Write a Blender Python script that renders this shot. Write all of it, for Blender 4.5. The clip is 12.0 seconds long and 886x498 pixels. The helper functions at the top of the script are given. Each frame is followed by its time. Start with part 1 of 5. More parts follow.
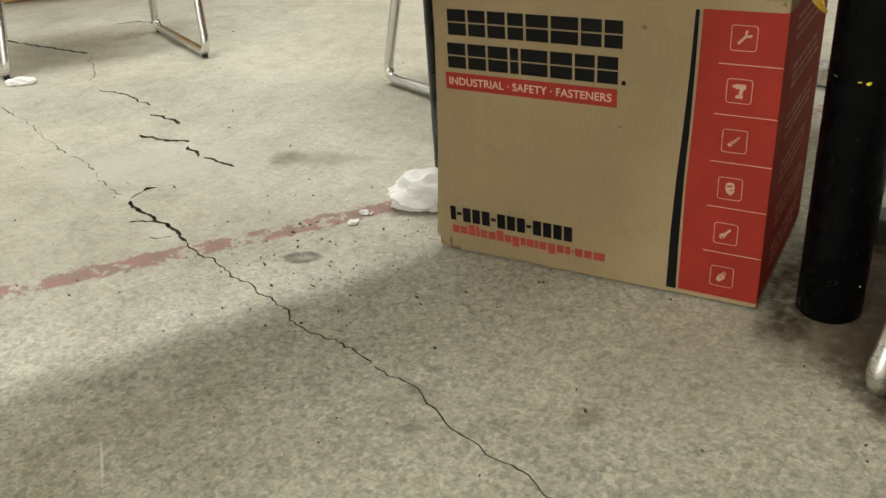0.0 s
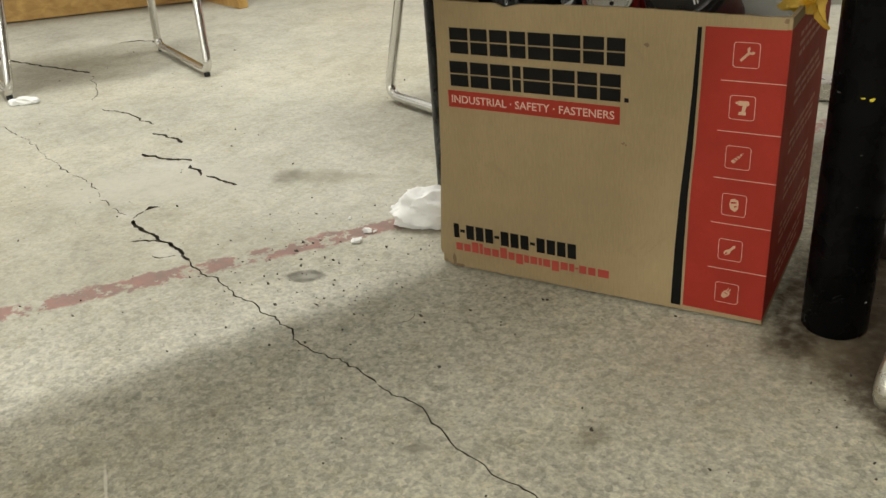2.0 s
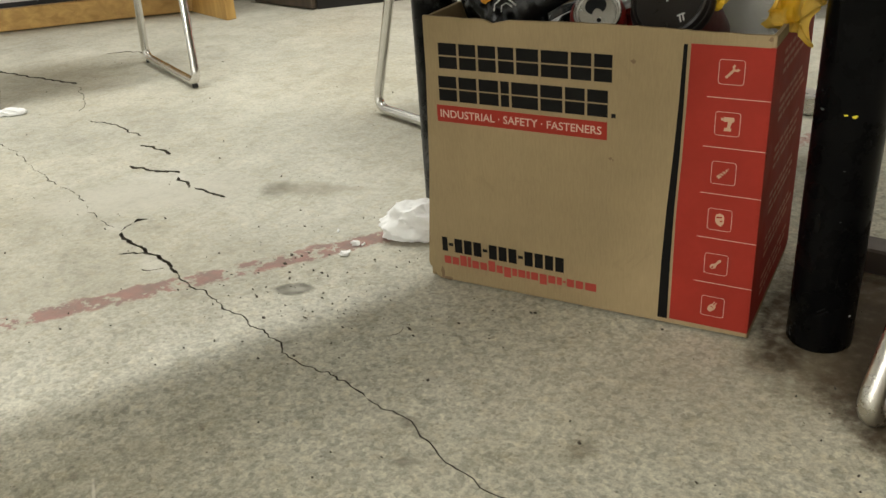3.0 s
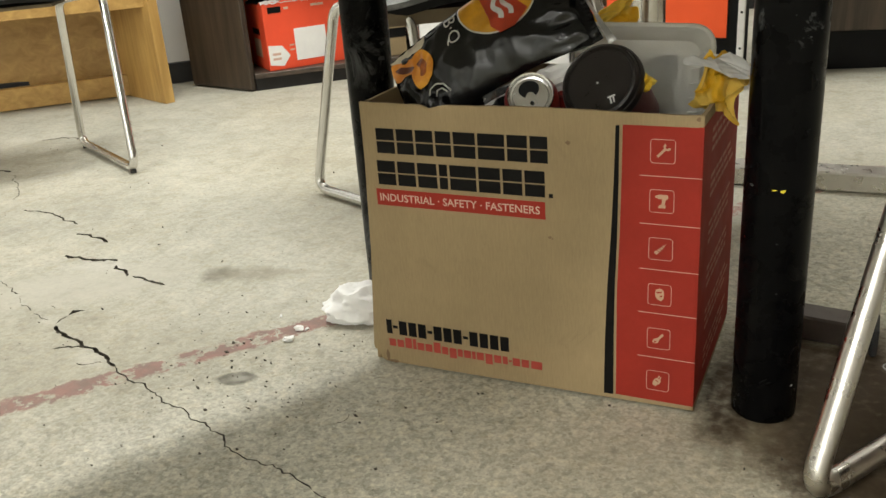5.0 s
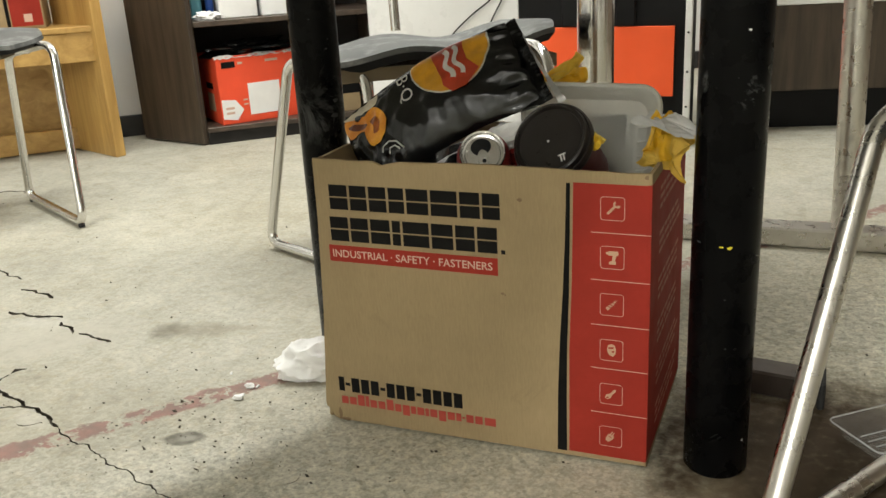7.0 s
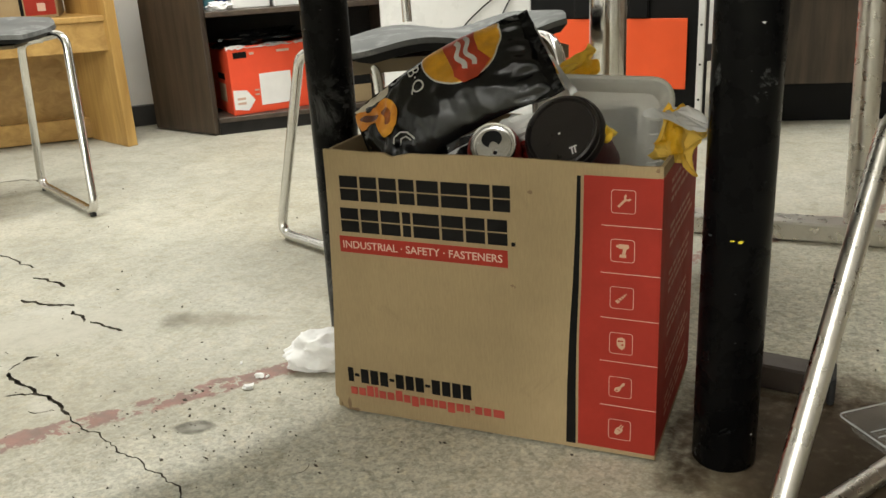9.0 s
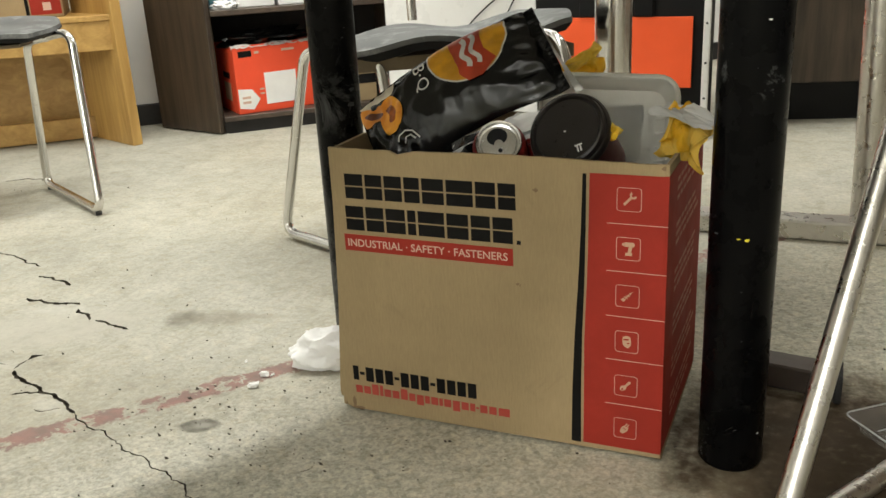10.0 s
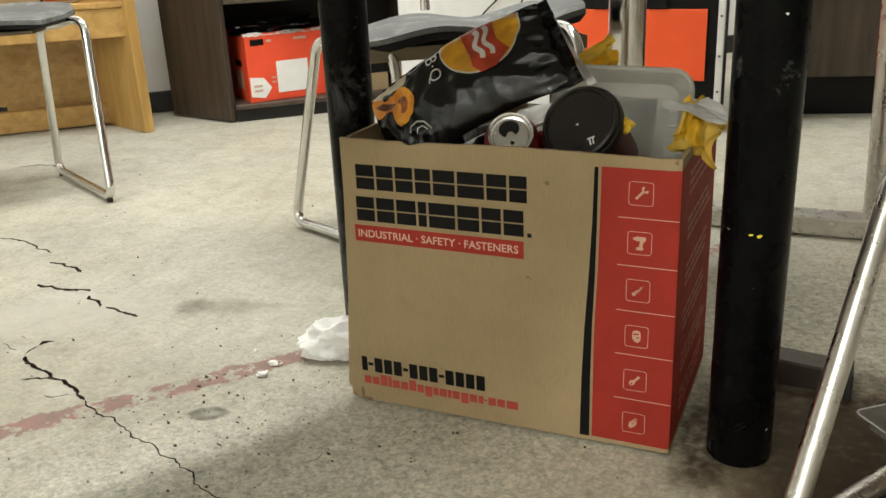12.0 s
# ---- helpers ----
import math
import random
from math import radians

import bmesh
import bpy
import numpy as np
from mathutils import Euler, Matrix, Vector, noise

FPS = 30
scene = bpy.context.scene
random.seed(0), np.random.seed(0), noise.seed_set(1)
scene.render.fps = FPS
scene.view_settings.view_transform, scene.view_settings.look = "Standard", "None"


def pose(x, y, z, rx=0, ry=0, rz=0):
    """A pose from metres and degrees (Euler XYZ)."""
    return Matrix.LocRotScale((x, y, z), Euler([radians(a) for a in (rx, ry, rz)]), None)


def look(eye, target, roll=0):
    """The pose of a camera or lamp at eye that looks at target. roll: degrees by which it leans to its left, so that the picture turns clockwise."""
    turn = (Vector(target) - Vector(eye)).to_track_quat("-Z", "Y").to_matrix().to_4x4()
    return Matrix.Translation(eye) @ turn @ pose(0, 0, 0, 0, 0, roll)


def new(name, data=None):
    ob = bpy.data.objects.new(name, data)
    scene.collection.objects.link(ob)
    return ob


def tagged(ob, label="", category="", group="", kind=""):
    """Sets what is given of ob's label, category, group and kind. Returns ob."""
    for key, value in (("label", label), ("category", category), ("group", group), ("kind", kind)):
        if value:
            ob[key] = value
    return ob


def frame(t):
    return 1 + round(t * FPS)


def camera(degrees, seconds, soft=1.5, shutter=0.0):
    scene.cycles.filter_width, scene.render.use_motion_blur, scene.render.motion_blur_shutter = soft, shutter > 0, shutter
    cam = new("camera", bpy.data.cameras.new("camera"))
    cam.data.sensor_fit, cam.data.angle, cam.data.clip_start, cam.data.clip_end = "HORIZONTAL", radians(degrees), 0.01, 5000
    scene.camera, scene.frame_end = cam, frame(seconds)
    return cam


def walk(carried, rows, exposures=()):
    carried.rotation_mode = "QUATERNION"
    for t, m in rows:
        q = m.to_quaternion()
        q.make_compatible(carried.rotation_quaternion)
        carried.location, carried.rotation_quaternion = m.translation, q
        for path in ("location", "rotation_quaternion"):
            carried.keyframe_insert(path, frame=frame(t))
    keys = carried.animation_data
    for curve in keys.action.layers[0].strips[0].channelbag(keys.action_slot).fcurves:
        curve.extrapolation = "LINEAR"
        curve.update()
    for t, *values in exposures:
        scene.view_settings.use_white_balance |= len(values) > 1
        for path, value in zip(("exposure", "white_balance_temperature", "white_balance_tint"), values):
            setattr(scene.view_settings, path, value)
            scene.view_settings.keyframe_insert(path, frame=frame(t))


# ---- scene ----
cam = camera(52.6, 12.0)
PATH = [
    (0, (0.577, -0.958, 0.599), (-0.345, 0.544, -0.346), -4.2),
    (0.5, (0.577, -0.958, 0.599), (-0.342, 0.546, -0.346), -4.2),
    (1, (0.577, -0.957, 0.6), (-0.344, 0.548, -0.342), -4.2),
    (1.5, (0.576, -0.956, 0.601), (-0.355, 0.55, -0.329), -4.3),
    (2, (0.573, -0.956, 0.602), (-0.358, 0.559, -0.314), -4.6),
    (2.5, (0.574, -0.962, 0.605), (-0.345, 0.567, -0.298), -4.2),
    (4.3, (0.569, -0.949, 0.617), (-0.311, 0.615, -0.266), -4.8),
    (4.5, (0.573, -0.95, 0.615), (-0.305, 0.633, -0.236), -4.8),
    (5, (0.574, -0.948, 0.621), (-0.251, 0.706, -0.143), -4.4),
    (5.5, (0.575, -0.948, 0.623), (-0.216, 0.741, -0.1), -3.9),
    (6, (0.575, -0.948, 0.624), (-0.187, 0.76, -0.083), -3.5),
    (6.5, (0.575, -0.947, 0.625), (-0.173, 0.778, -0.059), -3.4),
    (7, (0.575, -0.946, 0.625), (-0.167, 0.79, -0.036), -3.3),
    (9, (0.575, -0.946, 0.625), (-0.186, 0.775, -0.052), -3.1),
    (9.5, (0.574, -0.946, 0.624), (-0.192, 0.774, -0.051), -3.0),
    (10, (0.574, -0.945, 0.623), (-0.197, 0.772, -0.055), -3.2),
    (10.5, (0.574, -0.946, 0.624), (-0.197, 0.769, -0.058), -3.1),
    (11, (0.573, -0.946, 0.623), (-0.201, 0.766, -0.064), -3.1),
    (11.5, (0.573, -0.946, 0.623), (-0.204, 0.762, -0.07), -3.0),
    (12, (0.572, -0.943, 0.624), (-0.216, 0.758, -0.073), -2.7),
]
EXPOSURES = [(0.0, -0.2), (2.5, -0.2), (4.5, -0.1), (5.5, -0.02), (12.0, -0.02)]
walk(cam, [(t, look(eye, target, roll)) for t, eye, target, roll in PATH], EXPOSURES)

# ---------------------------------------------------------------- world and light
world = bpy.data.worlds.new("world")
scene.world = world
world.use_nodes = True
world.node_tree.nodes["Background"].inputs[0].default_value = (0.9, 0.95, 1.0, 1)
world.node_tree.nodes["Background"].inputs[1].default_value = 0.02
CEIL = 2.62


def ceiling_lamp(x, y, turn, watts):
    """A fluorescent tube's or an added fill's light, straight under its fixture."""
    data = bpy.data.lights.new("tube_or_fill_light", "AREA")
    data.shape, data.size, data.size_y = "RECTANGLE", 1.25, 0.15
    data.energy, data.color = watts, (1.0, 0.99, 0.925)
    ob = new("tube_or_fill_light", data)
    ob.matrix_world = pose(x, y, CEIL - 0.10, 0, 0, turn)
    return ob


# Only the first two fit the table's shadow edge; the others are added fill.
LAMPS = [(-1.05, 0.30, 60, 35.0), (-0.45, 1.45, 60, 38.0), (0.65, 2.2, 43, 21.0), (-0.4, -2.7, 43, 50.0), (0.3, -4.4, 43, 78.0)]
for lx, ly, turn, watts in LAMPS:
    ceiling_lamp(lx, ly, turn, watts)


# ---------------------------------------------------------------- materials
class Nodes:
    """A node material under construction."""

    def __init__(self, name, rough=0.6, metal=0.0):
        self.m = bpy.data.materials.new(name)
        self.m.use_nodes = True
        self.t = self.m.node_tree
        self.p = self.t.nodes["Principled BSDF"]
        self.p.inputs["Roughness"].default_value = rough
        self.p.inputs["Metallic"].default_value = metal
        self.co = self.t.nodes.new("ShaderNodeTexCoord").outputs["Object"]

    def node(self, kind, **values):
        n = self.t.nodes.new(kind)
        for key, value in values.items():
            n.inputs[key].default_value = value
        return n

    def link(self, a, b):
        self.t.links.new(a, b)

    def noise(self, scale, detail=4.0, rough=0.55, distort=0.0, co=None):
        n = self.node("ShaderNodeTexNoise", Scale=scale, Detail=detail, Roughness=rough, Distortion=distort)
        self.link(co or self.co, n.inputs["Vector"])
        return n.outputs["Fac"]

    def ramp(self, fac, *stops):
        n = self.t.nodes.new("ShaderNodeValToRGB")
        el = n.color_ramp.elements
        while len(el) < len(stops):
            el.new(0.5)
        for e, (at, c) in zip(el, stops):
            e.position = at
            e.color = (c, c, c, 1) if isinstance(c, (int, float)) else (*c, 1)
        self.link(fac, n.inputs[0])
        return n.outputs["Color"]

    def mix(self, fac, a, b, mode="MIX"):
        n = self.t.nodes.new("ShaderNodeMix")
        n.data_type, n.blend_type = "RGBA", mode
        for sock, v in ((n.inputs[0], fac), (n.inputs[6], a), (n.inputs[7], b)):
            if isinstance(v, (int, float)):
                sock.default_value = v
            elif isinstance(v, tuple):
                sock.default_value = (*v, 1)
            else:
                self.link(v, sock)
        return n.outputs[2]

    def math(self, op, a, b=0.0):
        n = self.t.nodes.new("ShaderNodeMath")
        n.operation = op
        for sock, v in ((n.inputs[0], a), (n.inputs[1], b)):
            if isinstance(v, (int, float)):
                sock.default_value = v
            else:
                self.link(v, sock)
        return n.outputs[0]

    def stretch(self, x, y, z, turn=0.0):
        n = self.t.nodes.new("ShaderNodeMapping")
        n.inputs["Scale"].default_value = (x, y, z)
        n.inputs["Rotation"].default_value = (0, 0, turn)
        self.link(self.co, n.inputs["Vector"])
        return n.outputs["Vector"]

    def base(self, c):
        if isinstance(c, tuple):
            self.p.inputs["Base Color"].default_value = (*c, 1)
        else:
            self.link(c, self.p.inputs["Base Color"])
        return self

    def roughness(self, r):
        self.link(r, self.p.inputs["Roughness"])
        return self

    def bump(self, height, strength=0.2, distance=0.002):
        n = self.node("ShaderNodeBump", Strength=strength, Distance=distance)
        self.link(height, n.inputs["Height"])
        self.link(n.outputs["Normal"], self.p.inputs["Normal"])
        return self


def plain(name, colour, rough=0.55, metal=0.0, vary=0.18, scale=18.0, bump=0.08, gloss=0.5):
    """A painted or moulded surface with faint blotches and fine grain."""
    n = Nodes(name, rough, metal)
    n.p.inputs["Specular IOR Level"].default_value = gloss
    dark = tuple(c * (1 - vary) for c in colour)
    lite = tuple(min(1.0, c * (1 + vary * 0.6)) for c in colour)
    big = n.ramp(n.noise(scale), (0.3, dark), (0.7, lite))
    n.base(n.mix(n.ramp(n.noise(scale * 14, 3), (0.35, 0.0), (0.8, 0.35)), big, dark))
    n.roughness(n.ramp(n.noise(scale * 2.2), (0.2, max(0.02, rough - 0.1)), (0.8, min(1.0, rough + 0.12))))
    n.bump(n.noise(scale * 20, 3), bump, 0.001)
    return n.m


def wood(name, dark, lite, rough=0.45, axis=0, turn=0.0, fine=1.0):
    n = Nodes(name, rough)
    s = [34.0 * fine, 34.0 * fine, 34.0 * fine]
    s[axis] = 2.4 * fine
    co = n.stretch(*s, turn)
    g = n.noise(1.0, 7, 0.62, 0.6, co)
    n.base(n.mix(n.ramp(n.noise(5.0), (0.35, 0.0), (0.75, 0.45)), n.ramp(g, (0.3, dark), (0.68, lite)), dark))
    n.roughness(n.ramp(g, (0.3, rough + 0.12), (0.7, rough - 0.08)))
    n.bump(g, 0.12, 0.0006)
    return n.m


def concrete():
    n = Nodes("worn_concrete", 0.62)
    n.p.inputs["Specular IOR Level"].default_value = 0.12
    big = n.ramp(n.noise(2.6, 5, 0.6), (0.28, (0.49, 0.472, 0.40)), (0.5, (0.61, 0.592, 0.51)), (0.74, (0.70, 0.68, 0.595)))
    mid = n.ramp(n.noise(75, 5, 0.62, 0.4), (0.36, 0.74), (0.5, 0.92), (0.62, 1.04))
    fine = n.ramp(n.noise(190, 4, 0.72), (0.38, 0.75), (0.58, 1.05))
    # chips of stone in the mix, each of its own tone, and warm and cool patches
    chips = n.node("ShaderNodeTexVoronoi", Scale=150.0)
    n.link(n.co, chips.inputs["Vector"])
    tone = n.t.nodes.new("ShaderNodeSeparateColor")
    n.link(chips.outputs["Color"], tone.inputs[0])
    chip = n.ramp(tone.outputs[0], (0.0, 0.74), (0.5, 0.97), (1.0, 1.08))
    hue = n.ramp(n.noise(46, 4, 0.6), (0.36, (1.0, 0.975, 0.93)), (0.5, (1.0, 1.0, 1.0)), (0.64, (1.0, 0.998, 0.985)))
    warm = n.ramp(n.noise(1.7, 2), (0.35, (1.0, 0.975, 0.93)), (0.6, (1.0, 1.0, 1.0)))
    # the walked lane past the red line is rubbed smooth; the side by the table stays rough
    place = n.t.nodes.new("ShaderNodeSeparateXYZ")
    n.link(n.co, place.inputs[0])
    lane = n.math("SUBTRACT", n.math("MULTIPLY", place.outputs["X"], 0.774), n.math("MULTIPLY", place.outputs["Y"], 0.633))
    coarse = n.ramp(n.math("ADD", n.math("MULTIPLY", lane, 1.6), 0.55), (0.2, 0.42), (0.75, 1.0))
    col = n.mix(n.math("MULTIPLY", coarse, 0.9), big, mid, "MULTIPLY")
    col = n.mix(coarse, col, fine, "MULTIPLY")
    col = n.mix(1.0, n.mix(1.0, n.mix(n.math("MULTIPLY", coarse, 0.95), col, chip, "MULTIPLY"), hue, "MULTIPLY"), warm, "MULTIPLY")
    blotch = n.ramp(n.noise(15, 6, 0.68, 0.5), (0.34, (0.86, 0.85, 0.82)), (0.5, (0.98, 0.98, 0.98)), (0.68, (1.07, 1.07, 1.06)))
    col = n.mix(1.0, col, blotch, "MULTIPLY")
    # light evened in the colour: lit lane darkened, shaded table side lifted
    lane_light = n.ramp(n.math("ADD", n.math("MULTIPLY", lane, 1.2), 0.4), (0.2, (0.76, 0.765, 0.76)), (0.42, (0.96, 0.965, 0.96)), (0.85, (1.08, 1.075, 1.02)))
    col = n.mix(1.0, col, lane_light, "MULTIPLY")
    # dark grit pressed into the surface
    vor = n.node("ShaderNodeTexVoronoi", Scale=64.0)
    n.link(n.co, vor.inputs["Vector"])
    grit = n.math("MULTIPLY", n.ramp(vor.outputs["Distance"], (0.06, 1.0), (0.14, 0.0)), n.ramp(n.noise(11, 2), (0.52, 0.0), (0.6, 1.0)))
    col = n.mix(n.math("MULTIPLY", grit, 0.6), col, (0.13, 0.115, 0.09))
    sep = n.t.nodes.new("ShaderNodeSeparateXYZ")
    n.link(n.co, sep.inputs[0])
    X, Y = sep.outputs["X"], sep.outputs["Y"]
    wob = n.math("MULTIPLY", n.math("SUBTRACT", n.noise(26, 5, 0.7), 0.5), 0.045)

    # the worn red floor line, which runs at a slant past the carton
    ca, sa = 0.633, 0.774
    across = n.math("SUBTRACT", n.math("MULTIPLY", n.math("ADD", X, 0.326), sa), n.math("MULTIPLY", n.math("ADD", Y, 0.128), ca))
    across = n.math("ABSOLUTE", n.math("ADD", across, n.math("MULTIPLY", wob, 1.15)))
    line = n.ramp(across, (0.019, 1.0), (0.023, 0.0))
    worn = n.ramp(n.noise(19, 6, 0.72), (0.462, 0.0), (0.50, 1.0))
    red = n.ramp(n.noise(30, 4), (0.35, (0.22, 0.15, 0.135)), (0.6, (0.31, 0.165, 0.145)))
    col = n.mix(n.math("MULTIPLY", n.math("MULTIPLY", line, worn), 0.85), col, red)

    # spilled spots and scuffs, and shade painted as brown spots round the post
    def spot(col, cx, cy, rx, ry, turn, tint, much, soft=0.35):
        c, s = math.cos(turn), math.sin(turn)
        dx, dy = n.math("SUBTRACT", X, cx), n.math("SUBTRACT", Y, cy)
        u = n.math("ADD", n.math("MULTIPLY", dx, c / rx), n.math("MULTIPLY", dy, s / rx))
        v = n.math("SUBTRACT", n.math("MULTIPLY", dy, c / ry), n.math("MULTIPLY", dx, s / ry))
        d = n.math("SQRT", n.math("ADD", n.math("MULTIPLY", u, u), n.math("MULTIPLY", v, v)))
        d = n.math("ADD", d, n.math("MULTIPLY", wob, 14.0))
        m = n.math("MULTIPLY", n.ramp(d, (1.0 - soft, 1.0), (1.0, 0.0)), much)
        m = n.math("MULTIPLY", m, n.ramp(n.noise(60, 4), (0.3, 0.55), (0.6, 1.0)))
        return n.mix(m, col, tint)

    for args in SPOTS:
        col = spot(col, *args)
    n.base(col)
    n.roughness(n.ramp(n.noise(20, 5), (0.3, 0.58), (0.7, 0.82)))
    n.bump(n.math("ADD", n.noise(150, 4, 0.7), n.math("MULTIPLY", n.noise(22, 4), 0.8)), 0.28, 0.002)
    return n.m


# Large brown spots beyond x 0.45 hold table and chair shade over dirt.
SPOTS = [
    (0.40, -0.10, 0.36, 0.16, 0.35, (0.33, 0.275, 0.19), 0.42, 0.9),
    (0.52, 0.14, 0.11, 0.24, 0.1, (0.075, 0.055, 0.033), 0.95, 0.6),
    (0.553, 0.030, 0.016, 0.006, 0.1, (0.03, 0.022, 0.016), 0.9, 0.5),
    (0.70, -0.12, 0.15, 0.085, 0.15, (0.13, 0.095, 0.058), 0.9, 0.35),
    (-0.181, -0.106, 0.034, 0.020, 0.4, (0.15, 0.145, 0.12), 0.95, 0.25),
    (-0.176, -0.104, 0.017, 0.009, 0.4, (0.36, 0.35, 0.30), 0.8, 0.5),
    (-0.375, 0.205, 0.105, 0.040, 0.25, (0.25, 0.23, 0.175), 0.72, 0.6),
    (-0.44, 0.185, 0.038, 0.040, 0.25, (0.20, 0.19, 0.15), 0.85, 0.5),
    (0.31, -0.27, 0.03, 0.02, 0.8, (0.2, 0.17, 0.12), 0.55, 0.7),
    (-0.66, 0.07, 0.24, 0.10, 0.62, (0.47, 0.45, 0.385), 0.75, 0.5),
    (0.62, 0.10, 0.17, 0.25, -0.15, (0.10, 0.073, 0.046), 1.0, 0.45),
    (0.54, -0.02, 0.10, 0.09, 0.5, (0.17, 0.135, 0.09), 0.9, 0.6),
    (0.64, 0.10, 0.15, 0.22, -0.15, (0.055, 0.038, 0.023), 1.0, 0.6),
    (-0.10, 0.10, 0.06, 0.03, 0.6, (0.25, 0.2, 0.16), 0.7, 0.5),
    (0.125, -0.30, 0.018, 0.012, 0.2, (0.2, 0.18, 0.14), 0.6, 0.5),
    (-0.12, -0.46, 0.04, 0.02, 0.2, (0.3, 0.27, 0.2), 0.4, 0.8),
    (0.33, -0.46, 0.03, 0.014, 0.2, (0.3, 0.24, 0.13), 0.5, 0.6),
    (-0.43, -0.128, 0.05, 0.022, -0.3, (0.60, 0.585, 0.53), 0.35, 0.6),
    (-0.60, -0.05, 0.03, 0.02, -0.3, (0.60, 0.585, 0.53), 0.35, 0.6),
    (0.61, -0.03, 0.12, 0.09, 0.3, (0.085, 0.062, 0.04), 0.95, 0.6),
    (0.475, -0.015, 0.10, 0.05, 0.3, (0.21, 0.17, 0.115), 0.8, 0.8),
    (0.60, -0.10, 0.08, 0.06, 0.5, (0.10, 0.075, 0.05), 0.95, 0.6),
    (0.155, -0.36, 0.022, 0.009, 0.5, (0.2, 0.18, 0.14), 0.6, 0.5),
    (-0.70, 0.15, 0.10, 0.025, 0.3, (0.62, 0.61, 0.57), 0.3, 0.7),
    (-0.30, 0.235, 0.06, 0.018, 0.2, (0.30, 0.27, 0.21), 0.45, 0.7),
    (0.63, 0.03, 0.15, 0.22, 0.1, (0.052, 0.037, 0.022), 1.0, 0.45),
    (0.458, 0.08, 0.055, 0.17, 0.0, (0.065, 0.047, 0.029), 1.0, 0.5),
    (-0.104, -0.54, 0.04, 0.0022, -0.71, (0.78, 0.75, 0.66), 0.8, 0.5),
]
FLOOR = concrete()
CRACK_DIRT = plain("dirt_packed_in_cracks", (0.095, 0.083, 0.066), 0.95, 0, 0.4, 60, 0.3, 0.1)


def kraft(name, colour):
    """Corrugated board: long fibres, faint flutes, rubbed smudges."""
    n = Nodes(name, 0.82)
    n.p.inputs["Specular IOR Level"].default_value = 0.25
    tone = lambda k: tuple(c * k for c in colour)
    big = n.ramp(n.noise(5.5, 5, 0.6), (0.3, tone(0.86)), (0.55, tone(1.0)), (0.75, tone(1.10)))
    fibre = n.ramp(n.noise(1.0, 5, 0.65, 0.3, n.stretch(420, 420, 60)), (0.35, 0.90), (0.65, 1.0))
    col = n.mix(1.0, big, fibre, "MULTIPLY")
    flute = n.noise(1.0, 1, 0.4, 0.0, n.stretch(150, 150, 1.5))
    col = n.mix(1.0, col, n.ramp(flute, (0.35, 0.982), (0.65, 1.0)), "MULTIPLY")
    smudge = n.math("MULTIPLY", n.ramp(n.noise(17, 6, 0.7, 0.6), (0.60, 0.0), (0.72, 1.0)), n.ramp(n.noise(4, 2), (0.48, 0.0), (0.62, 0.4)))
    n.base(n.mix(smudge, col, tone(0.55)))
    n.bump(flute, 0.10, 0.001)
    return n.m


CARD = kraft("kraft_board", (0.345, 0.256, 0.142))
CARD_IN = plain("kraft_board_inside", (0.30, 0.21, 0.12), 0.85, 0, 0.15, 9)
PRINT_RED = plain("red_print", (0.31, 0.027, 0.016), 0.65, 0, 0.16, 10, 0.1, 0.2)
PRINT_BLACK = plain("black_print", (0.0085, 0.008, 0.0075), 0.7, 0, 0.2, 20, 0.08, 0.1)
PRINT_TAN = plain("bare_board_print", (0.52, 0.34, 0.22), 0.7, 0, 0.1, 20)
PRINT_URL = plain("red_lettering", (0.38, 0.045, 0.028), 0.6, 0, 0.1, 20)
WHITE_PAPER = plain("white_paper", (0.82, 0.81, 0.79), 0.8, 0, 0.05, 20)
WALL = plain("white_wall_paint", (0.87, 0.87, 0.86), 0.6, 0, 0.06, 3, 0.15)
WALL_DARK = plain("unseen_dark_wall", (0.16, 0.12, 0.09), 0.6, 0, 0.12, 3, 0.15)
CEILING = plain("white_ceiling_paint", (0.78, 0.78, 0.76), 0.8, 0, 0.05, 3)
BASEBOARD = plain("black_rubber_baseboard", (0.025, 0.026, 0.028), 0.45, 0, 0.3, 8)
DARK_WOOD = wood("dark_walnut_laminate", (0.028, 0.019, 0.012), (0.088, 0.062, 0.04), 0.45, 2)
DARK_WOOD_H = wood("dark_walnut_shelf", (0.035, 0.024, 0.018), (0.11, 0.078, 0.055), 0.42, 0)
OAK = wood("honey_oak", (0.36, 0.20, 0.05), (0.62, 0.39, 0.125), 0.42, 0, 0.5)
OAK_V = wood("honey_oak_upright", (0.36, 0.20, 0.05), (0.62, 0.39, 0.125), 0.42, 2)
BLACK_DEEP = plain("black_plastic", (0.005, 0.005, 0.0055), 0.5, 0, 0.2, 10, 0.08, 0.2)
ORANGE = plain("fluorescent_orange_board", (0.95, 0.11, 0.02), 0.6, 0, 0.05, 10)
ORANGE_CARD = plain("orange_red_carton", (0.85, 0.085, 0.03), 0.5, 0, 0.08, 10)
WHITE_ENAMEL = plain("white_enamel", (0.8, 0.8, 0.79), 0.3, 0, 0.05, 8)
STEEL = plain("brown_painted_steel", (0.06, 0.045, 0.035), 0.45, 0.2, 0.3, 14)
RUBBER = plain("black_rubber", (0.02, 0.02, 0.02), 0.7, 0, 0.3, 30)
LAMINATE = plain("grey_laminate", (0.45, 0.44, 0.41), 0.4, 0, 0.08, 14)


